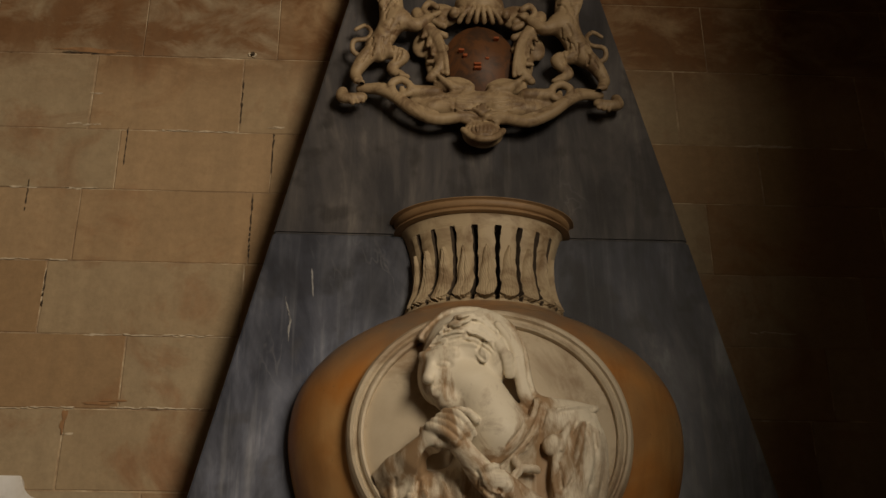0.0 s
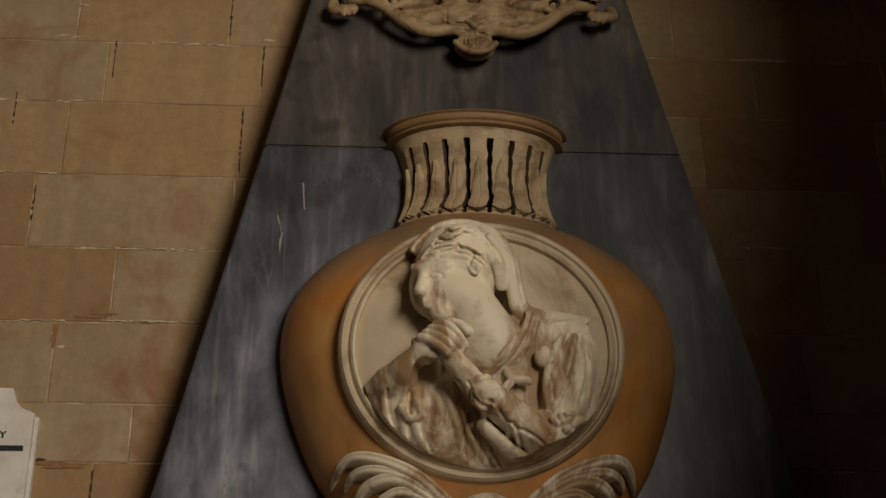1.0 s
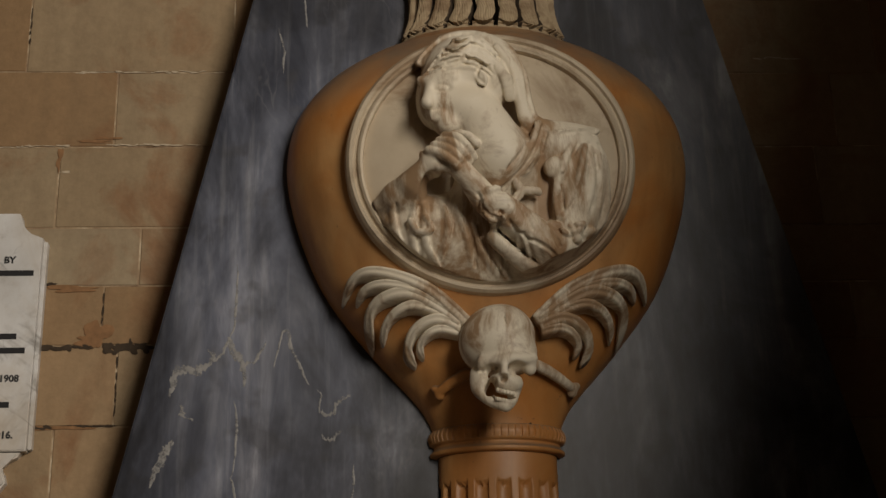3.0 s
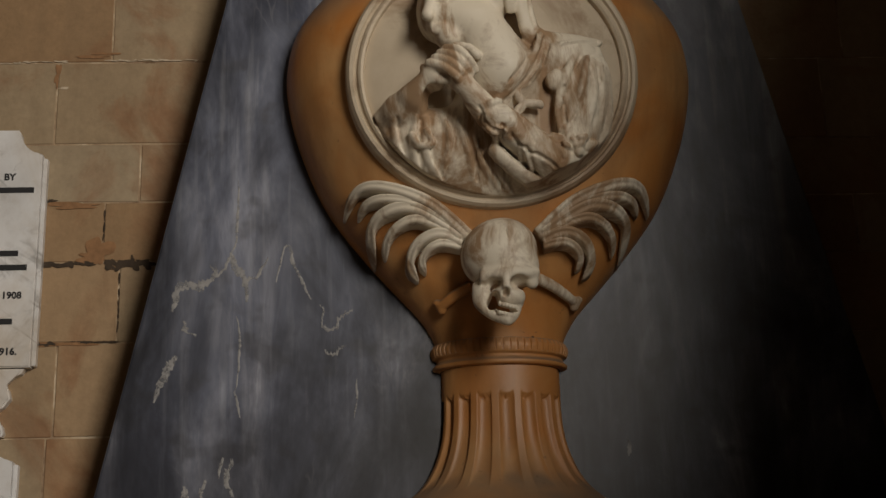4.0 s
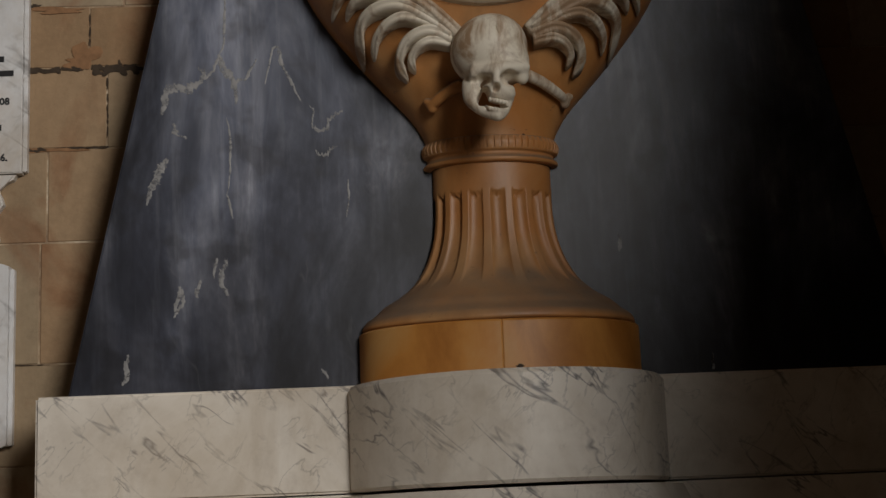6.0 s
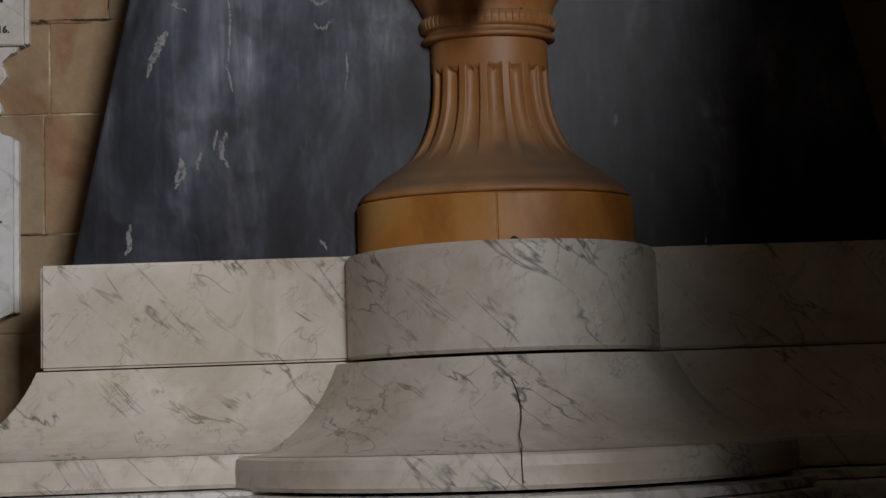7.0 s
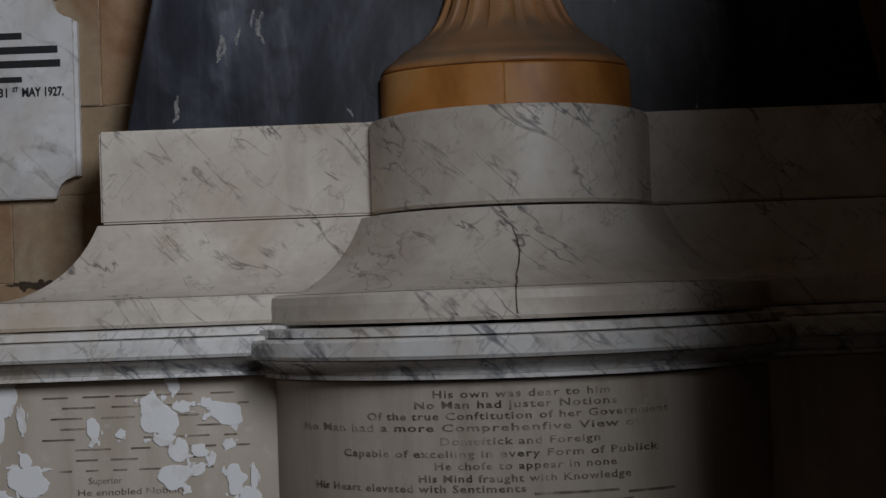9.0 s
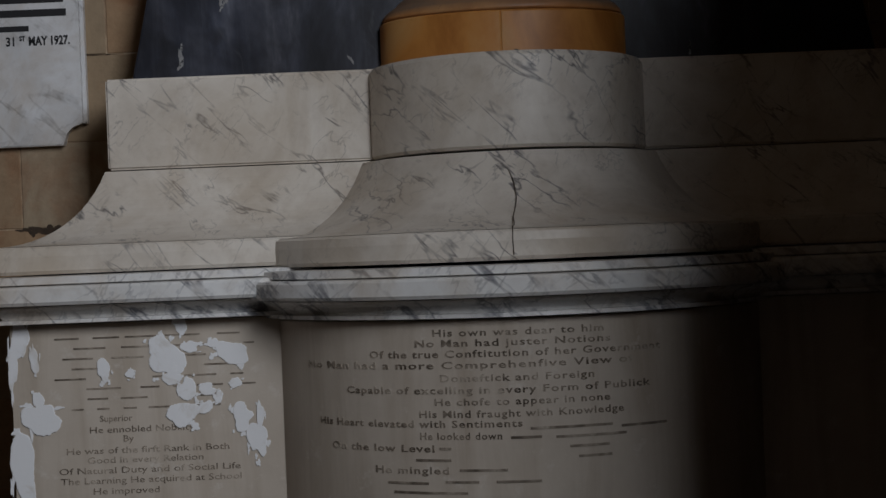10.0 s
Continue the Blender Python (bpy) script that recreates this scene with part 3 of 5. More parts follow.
part("ground_disc", disc(0.335, -0.35, MED_Y - 0.004), M_RING, medallion, smooth=True)
part("rim_ring", hoop([(0.353, -0.38), (0.355, -0.428), (0.351, -0.446), (0.344, -0.452), (0.336, -0.449), (0.332, -0.440), (0.327, -0.439), (0.323, -0.446), (0.317, -0.448), (0.311, -0.443), (0.309, -0.434), (0.307, -0.38)]), M_RING, medallion)


def figure():
    c = Clay((-0.37, -0.60, 2.63), (0.36, -0.38, 3.38), 0.0031)

    def at(a, b, w):
        return (a * 0.000834 - 0.3995, MED_Y - w, MED_Z + 0.3858 - b * 0.000911 - 0.40 * w)

    # body and shoulders
    c.ball(at(560, 575, 0.0), (0.20, 0.060, 0.16), 0, 0.03)
    c.ball(at(380, 690, 0.0), (0.19, 0.045, 0.10), 0, 0.03)
    c.ball(at(290, 640, 0.0), (0.17, 0.050, 0.11), 0, 0.03)
    c.ball(at(600, 690, 0.0), (0.15, 0.060, 0.09), 0, 0.03)
    c.ball(at(690, 450, 0.015), (0.090, 0.055, 0.10), 0, 0.03)
    c.ball(at(720, 560, 0.0), (0.075, 0.060, 0.15), 0, 0.03)
    c.ball(at(480, 460, 0.025), (0.105, 0.055, 0.105), 20, 0.03)
    c.ball(at(585, 410, 0.0), (0.10, 0.055, 0.085), 25, 0.03)
    c.limb(at(410, 280, 0.045), at(480, 430, 0.040), 0.062, 0.088, 0.03)
    # head
    c.ball(at(390, 160, 0.035), (0.108, 0.080, 0.098), 0, 0.02)
    c.ball(at(318, 225, 0.050), (0.064, 0.062, 0.098), -12, 0.02)
    c.ball(at(368, 270, 0.055), (0.060, 0.055, 0.055), 0, 0.02)
    c.ball(at(325, 322, 0.070), (0.028, 0.030, 0.026), 0, 0.02)
    c.limb(at(282, 200, 0.095), at(268, 258, 0.108), 0.009, 0.015, 0.014)
    c.limb(at(252, 188, 0.085), at(345, 182, 0.108), 0.010, 0.008, 0.014)
    c.ball(at(312, 213, 0.112), (0.024, 0.012, 0.011), 0, 0.008, True)
    c.ball(at(312, 216, 0.100), (0.017, 0.010, 0.008), 0, 0.004)
    c.limb(at(282, 290, 0.092), at(312, 287, 0.096), 0.006, 0.005, 0.010)
    c.limb(at(286, 304, 0.088), at(310, 301, 0.092), 0.006, 0.005, 0.010)
    c.ball(at(427, 182, 0.105), (0.015, 0.012, 0.026), 15, 0.006)
    c.ball(at(427, 184, 0.118), (0.007, 0.008, 0.013), 15, 0.004, True)
    # hair, combed back, and the veil
    rh = random.Random(6)
    for i in range(7):
        q = i / 6
        c.fold([at(268 + 60 * q, 168 - 70 * q, 0.09), at(330 + 40 * q, 150 - 62 * q + rh.uniform(-8, 8), 0.10), at(400 + 30 * q, 150 - 60 * q + rh.uniform(-8, 8), 0.10), at(480, 190 - 55 * q, 0.09)], rh.uniform(0.007, 0.010), 0.008)
    for i in range(12):
        q = i / 11
        w = rh.uniform(-10, 10)
        c.score([at(266 + 70 * q, 175 - 85 * q, 0.09), at(325 + 45 * q, 158 - 70 * q + w, 0.10), at(400 + 30 * q, 158 - 68 * q - w, 0.10), at(480 + 15 * q, 205 - 75 * q, 0.09)], rh.uniform(0.0026, 0.0036), 0.003)
    c.ball(at(485, 185, 0.05), (0.036, 0.050, 0.075), -14, 0.014)
    for i in range(4):
        c.rope([at(462 + 14 * i, 130 + 18 * i, 0.100), at(490 + 6 * i, 190, 0.100), at(502 + 5 * i, 245, 0.075)], 0.008, 0.006, 0.004)
    c.rope([at(255, 125, 0.045), at(330, 58, 0.055), at(420, 50, 0.065), at(500, 92, 0.080), at(540, 170, 0.075), at(552, 250, 0.060), at(572, 318, 0.050)], 0.013, 0.020, 0.010)
    c.rope([at(478, 92, 0.095), at(518, 150, 0.090), at(535, 230, 0.075), at(548, 300, 0.060)], 0.011, 0.012, 0.005)
    # mantle on the far shoulder
    c.limb(at(600, 330, 0.045), at(772, 334, 0.050), 0.026, 0.008, 0.016)
    c.ball(at(672, 385, 0.040), (0.085, 0.050, 0.055), 0, 0.02)
    c.limb(at(660, 372, 0.070), at(740, 362, 0.066), 0.016, 0.012, 0.008)
    c.rope([at(590, 318, 0.075), at(550, 410, 0.090), at(505, 465, 0.088), at(455, 500, 0.082)], 0.011, 0.009, 0.004)
    c.rope([at(726, 385, 0.088), at(710, 455, 0.090), at(680, 530, 0.088), at(655, 570, 0.088)], 0.008, 0.006, 0.003)
    c.rope([at(760, 360, 0.060), at(785, 450, 0.060), at(792, 540, 0.055), at(770, 625, 0.055)], 0.012, 0.012, 0.004)
    c.rope([at(745, 400, 0.070), at(758, 480, 0.075), at(752, 560, 0.072), at(730, 610, 0.072)], 0.010, 0.009, 0.004)
    c.rope([at(640, 470, 0.088), at(632, 530, 0.090), at(640, 585, 0.090)], 0.008, 0.007, 0.004)
    c.ball(at(640, 445, 0.080), (0.034, 0.018, 0.030), 0, 0.006)
    # far arm, cuff and near forearm
    c.limb(at(720, 450, 0.03), at(690, 640, 0.05), 0.070, 0.055, 0.02)
    c.limb(at(645, 690, 0.078), at(470, 560, 0.100), 0.046, 0.040, 0.014)
    c.limb(at(440, 545, 0.105), at(352, 440, 0.112), 0.034, 0.025, 0.010)
    for i in range(9):
        a = 2.4 * i
        c.ball(at(455 + 42 * math.cos(a) * (0.5 + 0.06 * i), 548 + 42 * math.sin(a), 0.128 + 0.008 * math.sin(2 * a)), (0.013, 0.010, 0.011), 30 * i, 0.004)
    for i in range(14):
        a = 2.1 * i
        c.ball(at(535 + (8 + 3.2 * i) * math.cos(a), 510 + (6 + 2.4 * i) * math.sin(a), 0.092), (0.012, 0.010, 0.009), 40 * i, 0.003)
    for i in range(4):
        c.rope([at(490 + 34 * i, 560 + 26 * i, 0.122), at(530 + 30 * i, 620 + 20 * i, 0.128), at(560 + 26 * i, 690 + 10 * i, 0.100)], 0.004, 0.008, 0.012)
    c.ball(at(628, 712, 0.085), (0.040, 0.030, 0.030), 20, 0.008)
    c.ball(at(685, 700, 0.085), (0.028, 0.028, 0.030), 0, 0.006)
    rf = random.Random(4)
    for i in range(26):
        a, q = rf.uniform(0, 6.28), rf.uniform(10, 62)
        c.ball(at(665 + q * math.cos(a), 625 + q * 0.8 * math.sin(a), 0.095 + 0.02 * rf.random()), (rf.uniform(0.008, 0.018), 0.011, rf.uniform(0.006, 0.011)), rf.uniform(-80, 80), 0.002)
    for i in range(7):
        a = 0.9 * i
        c.limb(at(675, 630, 0.100), at(675 + 62 * math.cos(a), 630 + 44 * math.sin(a), 0.088), 0.010, 0.017, 0.004)
    # clasped fists
    c.ball(at(338, 410, 0.105), (0.040, 0.030, 0.032), 0, 0.012)
    c.ball(at(298, 412, 0.102), (0.030, 0.028, 0.027), 20, 0.010)
    for i in range(4):
        c.rope([at(316 - 15 * i, 356 + 13 * i, 0.118), at(348 - 12 * i, 360 + 17 * i, 0.138), at(376 - 11 * i, 385 + 17 * i, 0.138), at(398 - 13 * i, 416 + 13 * i, 0.118)], 0.0108, 0.0092, 0.002)
    c.rope([at(340, 352, 0.112), at(378, 352, 0.116), at(406, 378, 0.112)], 0.011, 0.010, 0.003)
    c.rope([at(256, 405, 0.098), at(285, 436, 0.112), at(330, 446, 0.116)], 0.010, 0.009, 0.003)
    # near arm and its wide sleeve
    c.limb(at(290, 430, 0.095), at(222, 492, 0.065), 0.030, 0.036, 0.012)
    c.ball(at(200, 520, 0.035), (0.060, 0.045, 0.045), 25, 0.012)
    c.limb(at(180, 520, 0.03), at(118, 555, 0.020), 0.030, 0.018, 0.010)
    c.ball(at(215, 620, 0.0), (0.10, 0.045, 0.085), 0, 0.02)
    rd = random.Random(12)
    folds = ((110, 552, 150, 630, 225, 700), (165, 545, 190, 650, 262, 722), (232, 545, 226, 620, 240, 700), (300, 520, 330, 600, 300, 720),
             (345, 540, 382, 640, 395, 720), (395, 570, 410, 650, 470, 740), (452, 600, 462, 680, 505, 755), (262, 540, 262, 640, 300, 715), (520, 660, 560, 730, 640, 760),
             (725, 400, 712, 470, 690, 560), (758, 380, 772, 480, 765, 590), (690, 390, 660, 450, 640, 540), (600, 350, 575, 420, 540, 480), (740, 420, 745, 500, 728, 590), (640, 360, 690, 352, 755, 338))
    for a0, b0, a1, b1, a2, b2 in folds:
        r = rd.uniform(0.009, 0.014)
        c.fold([at(a0, b0, 0.05), at(a1, b1, 0.06), at(a2, b2, 0.05)], r, 0.006)
    for a0, b0, a1, b1, a2, b2 in folds:
        for side in (14,):
            c.score([at(a0 + side, b0 + 4, 0.05), at(a1 + side, b1, 0.06), at(a2 + side * 0.7, b2 - 3, 0.05)], rd.uniform(0.0035, 0.0050), 0.004)
    c.rope([at(218, 592, 0.062), at(240, 622, 0.066), at(278, 618, 0.060), at(262, 580, 0.056)], 0.008, 0.007, 0.004)
    c.rope([at(452, 640, 0.075), at(520, 700, 0.080), at(600, 742, 0.070), at(680, 738, 0.060)], 0.016, 0.020, 0.008)
    # hollows between the arms
    c.ball(at(275, 500, 0.085), (0.022, 0.040, 0.040), 0, 0.012, True)
    c.ball(at(345, 520, 0.085), (0.016, 0.030, 0.032), -30, 0.010, True)
    # cut lines along hems, cords and sleeve
    for line in (((602, 322), (565, 415), (515, 475), (462, 512)), ((578, 312), (540, 405), (492, 462)), ((738, 372), (722, 455), (692, 530), (660, 585)), ((652, 470), (650, 530), (658, 590)),
                 ((778, 352), (803, 450), (808, 545), (785, 635)), ((470, 590), (530, 650), (600, 690), (650, 735)), ((480, 530), (560, 570), (640, 640)), ((405, 540), (430, 590), (470, 615)), ((520, 560), (560, 640)), ((560, 590), (610, 670)), ((600, 600), (640, 680)),
                 ((530, 90), (556, 170), (566, 250), (590, 318)), ((250, 140), (262, 100), (330, 45), (420, 38)), ((430, 150), (412, 190), (432, 212)), ((345, 345), (372, 350), (402, 372))):
        c.score([at(a, b, 0.085) for a, b in line], 0.0045, 0.003)
    # keep within the ring
    x, y, z = np.meshgrid(*c.ax, indexing="ij")
    c.f = np.maximum(c.f, np.where(z < MED_Z + 0.12, np.sqrt((x - MED_X) ** 2 + (z - MED_Z) ** 2) - 0.322, -1)).astype(np.float32)
    c.f = np.maximum(c.f, y + 0.398).astype(np.float32)
    c.skin("mourning_figure", M_CARVED, medallion)


figure()
BELLY = smooth_profile(belly, 8)


def belly_y(x, z):
    r = np.interp(z, [p[1] for p in BELLY], [p[0] for p in BELLY])
    return AXIS_Y - UK * math.sqrt(max(r * r - x * x, 0.0))


# the medallion lies on the swell of the belly
for o in medallion.children:
    n = len(o.data.vertices)
    co = np.empty(n * 3, np.float32)
    o.data.vertices.foreach_get("co", co)
    co = co.reshape(n, 3)
    r = np.interp(co[:, 2], [p[1] for p in BELLY], [p[0] for p in BELLY])
    back = AXIS_Y - UK * np.sqrt(np.maximum(r * r - co[:, 0] ** 2, 0)) - belly_y(0, 3.03)
    if o.name.startswith(("ground_disc", "rim_ring")):
        co[:, 0] = MED_X - 0.0055 + 1.026 * (co[:, 0] - MED_X)
    co[:, 1] += back
    co[:, 2] += 0.40 * back
    o.data.vertices.foreach_set("co", co.ravel())
    o.data.update()


# ---- skull with fronds and bones, on the lower belly of the urn ----
trophy = thing("skull_carving", "pale marble skull with curling fronds and bones on the urn", "carving")


def skull_carving():
    c = Clay((-0.16, -0.46, 2.36), (0.14, -0.16, 2.70), 0.0024)

    def at(a, b, y):
        return (a * 0.000735 - 0.444, y, 2.7704 - b * 0.000782 + (y + 0.38) * 0.33)

    c.ball(at(590, 262, -0.315), (0.094, 0.092, 0.084), 25, 0.01)
    c.ball(at(625, 305, -0.345), (0.066, 0.060, 0.055), 0, 0.02)
    c.limb(at(535, 328, -0.378), at(600, 322, -0.405), 0.014, 0.014, 0.012)
    c.limb(at(625, 320, -0.408), at(690, 318, -0.385), 0.014, 0.014, 0.012)
    c.ball(at(540, 350, -0.366), (0.016, 0.018, 0.014), 0, 0.014)
    c.ball(at(685, 352, -0.372), (0.015, 0.016, 0.016), 0, 0.014)
    c.limb(at(600, 330, -0.405), at(598, 362, -0.418), 0.010, 0.009, 0.008)
    c.ball(at(606, 392, -0.378), (0.040, 0.036, 0.030), -14, 0.014)
    c.ball(at(556, 350, -0.400), (0.020, 0.034, 0.013), -12, 0.005, True)
    c.ball(at(528, 356, -0.385), (0.010, 0.026, 0.008), 20, 0.004, True)
    c.ball(at(638, 349, -0.408), (0.023, 0.034, 0.017), 18, 0.006, True)
    c.ball(at(594, 378, -0.418), (0.009, 0.022, 0.010), -20, 0.004, True)
    c.rope([at(516, 362, -0.340), at(518, 414, -0.352), at(556, 448, -0.372), at(600, 464, -0.390)], 0.013, 0.012, 0.008)
    c.rope([at(600, 464, -0.390), at(624, 442, -0.382), at(646, 398, -0.352)], 0.012, 0.009, 0.008)
    c.ball(at(530, 400, -0.350), (0.020, 0.024, 0.034), 10, 0.010)
    c.ball(at(556, 404, -0.392), (0.014, 0.065, 0.022), -16, 0.003, True)
    c.ball(at(590, 430, -0.402), (0.034, 0.030, 0.005), -10, 0.003, True)
    c.ball(at(572, 428, -0.405), (0.010, 0.034, 0.010), 0, 0.003, True)
    c.ball(at(608, 436, -0.405), (0.007, 0.030, 0.010), 0, 0.003, True)
    for i in range(6):
        c.ball(at(574 + 10 * i, 414 + 2.4 * i, -0.410 + 0.0008 * abs(i - 3)), (0.0042, 0.006, 0.0065), 0, 0.002)
        c.ball(at(572 + 9 * i, 442 + 2.0 * i, -0.402 + 0.0008 * abs(i - 3)), (0.0040, 0.006, 0.006), 0, 0.002)
    c.rope([at(612, 172, -0.385), at(605, 195, -0.400), at(612, 215, -0.405)], 0.0022, 0.0018, 0.002, away=True)
    c.skin("skull", M_CARVED, trophy)


skull_carving()


def frond(pts, w0, w1, side):
    """A flat leaf that lies on the belly: a grooved strip with a raised middle, drawn along a curve."""
    line = spline([(side * p[0], p[1], 0) for p in pts], 9)
    n = len(line)
    bm = bmesh.new()
    rows = []
    for i, p in enumerate(line):
        a, b = line[max(i - 1, 0)], line[min(i + 1, n - 1)]
        d = (b - a) / max(np.linalg.norm(b - a), 1e-6)
        nx, nz = -d[1], d[0]
        s = i / (n - 1)
        w = (w0 + (w1 - w0) * s) * (1.0 if s < 0.85 else 1 - 0.75 * (s - 0.85) / 0.15)
        lift = 0.030 + 0.016 * math.sin(math.pi * s)
        row = []
        for off, h in ((-1.0, -0.030), (-0.96, -0.3), (-0.72, 0.55), (-0.32, 0.75), (-0.12, 0.40), (0.15, 0.85), (0.55, 0.90), (0.88, 0.35), (1.0, -0.030)):
            x, z = p[0] + nx * w * off, p[1] + nz * w * off
            out = -0.045 if abs(off) == 1.0 else lift + h * w * 0.7
            y = belly_y(x, z) - out if abs(off) != 1.0 else belly_y(x, z) - lift * 0.1
            row.append(bm.verts.new((x, y, z)))
        rows.append(row)
    for a, b in zip(rows, rows[1:]):
        for j in range(len(a) - 1):
            bm.faces.new((a[j], a[j + 1], b[j + 1], b[j]))
    bm.faces.new(rows[0])
    bm.faces.new(rows[-1])
    return part("frond", bm, M_CARVED, trophy, smooth=True)


FRONDS = (
    ((0.085, 2.632), (0.176, 2.708), (0.287, 2.757), (0.350, 2.762), (0.384, 2.720), 0.021, 0.012),
    ((0.096, 2.643), (0.198, 2.705), (0.279, 2.730), (0.328, 2.729), (0.348, 2.707), 0.016, 0.011),
    ((0.096, 2.632), (0.205, 2.698), (0.279, 2.702), (0.317, 2.673), (0.307, 2.606), 0.022, 0.013),
    ((0.103, 2.636), (0.198, 2.674), (0.249, 2.668), (0.278, 2.642), (0.282, 2.610), 0.016, 0.011),
    ((0.096, 2.621), (0.154, 2.640), (0.205, 2.623), (0.223, 2.584), (0.203, 2.548), 0.019, 0.012),
    ((0.099, 2.609), (0.147, 2.618), (0.179, 2.607), (0.194, 2.586), (0.184, 2.562), 0.014, 0.010),
)
for side in (-1, 1):
    for f in FRONDS:
        frond(f[:5], f[5] * 0.80, f[6] * 0.85, side)
for side, run in ((-1, ((0.080, 2.524), (0.116, 2.508), (0.136, 2.496), (0.149, 2.490))), (1, ((0.085, 2.542), (0.120, 2.530), (0.155, 2.514), (0.188, 2.500)))):
    c = Clay((-0.24 if side < 0 else 0.04, -0.36, 2.42), (-0.04 if side < 0 else 0.26, -0.08, 2.60), 0.003)
    c.rope([(side * x, belly_y(x, z) - 0.014, z) for x, z in run], 0.014, 0.011, 0.004)
    ex, ez = run[-1]
    for dx, dz in ((0.006, 0.009), (-0.004, -0.010)):
        c.ball((side * (ex + dx), belly_y(ex, ez) - 0.013, ez + dz), (0.012, 0.011, 0.010), 0, 0.006)
    c.skin("bone", M_CARVED if side > 0 else M_URN, trophy)

# ---- coat of arms at the head of the slab ----
arms = thing("coat_of_arms", "carved stone coat of arms with two beast supporters and scrolls", "coat of arms")


def ca(a, b, y=-0.15):
    return (a * 0.000776 - 0.4680, y, 4.620 - b * 0.000987 + (y + 0.15) * 0.5)


def mirror_pts(pts, side):
    return [p if side < 0 else (-p[0], p[1], p[2]) for p in pts]


def supporter(side):
    lo, hi = (-0.46, -0.26, 4.26), (-0.11, -0.09, 4.86)
    if side > 0:
        lo, hi = (0.11, -0.26, 4.26), (0.46, -0.09, 4.86)
    c = Clay(lo, hi, 0.0032)

    def q(*p):
        return mirror_pts([ca(*p)], side)[0]

    c.rope([q(225, -60, -0.165), q(245, 40, -0.175), q(240, 120, -0.175), q(190, 205, -0.165)], 0.036, 0.030, 0.015)
    c.ball(q(275, 95, -0.185), (0.042, 0.034, 0.040), 0, 0.015)
    c.ball(q(215, -95, -0.180), (0.046, 0.042, 0.052), 0, 0.015)
    c.ball(q(262, -92, -0.200), (0.026, 0.024, 0.022), 0, 0.010)
    for i in range(8):
        c.rope([q(180 + 8 * i, -70 + 16 * (i % 3), -0.195), q(190 + 10 * i, -10 + 14 * (i % 3), -0.205), q(205 + 10 * i, 45 + 12 * (i % 2), -0.200)], 0.012, 0.007, 0.004)
    c.ball(q(188, 212, -0.165), (0.033, 0.032, 0.044), 30, 0.012)
    c.rope([q(165, 225, -0.170), q(128, 270, -0.168), q(108, 310, -0.165), q(125, 335, -0.172)], 0.025, 0.010, 0.008)
    c.rope([q(225, 215, -0.165), q(295, 236, -0.172), q(250, 285, -0.168), q(300, 312, -0.172)], 0.023, 0.010, 0.008)
    c.rope([q(285, 95, -0.185), q(345, 115, -0.190), q(400, 80, -0.190)], 0.024, 0.013, 0.008)
    for p in ((125, 338), (302, 312)):
        for i in range(3):
            c.ball(q(p[0] - 14 + 12 * i, p[1] + 3 * i, -0.180), (0.009, 0.011, 0.008), 0, 0.003)
    c.rope([q(128, 235, -0.150), q(95, 215, -0.155), q(98, 178, -0.165), q(150, 168, -0.165), q(166, 138, -0.160), q(140, 112, -0.155), q(102, 130, -0.155)], 0.008, 0.006, 0.003)
    rs = random.Random(2)
    for i in range(26):
        a, b = rs.uniform(150, 290), rs.uniform(0, 230)
        c.score([q(a, b, -0.19), q(a + rs.uniform(-14, 4), b + 18, -0.19), q(a + rs.uniform(-24, 0), b + 36, -0.19)], rs.uniform(0.002, 0.004), 0.003)
    c.skin("supporter", M_CREST, arms)


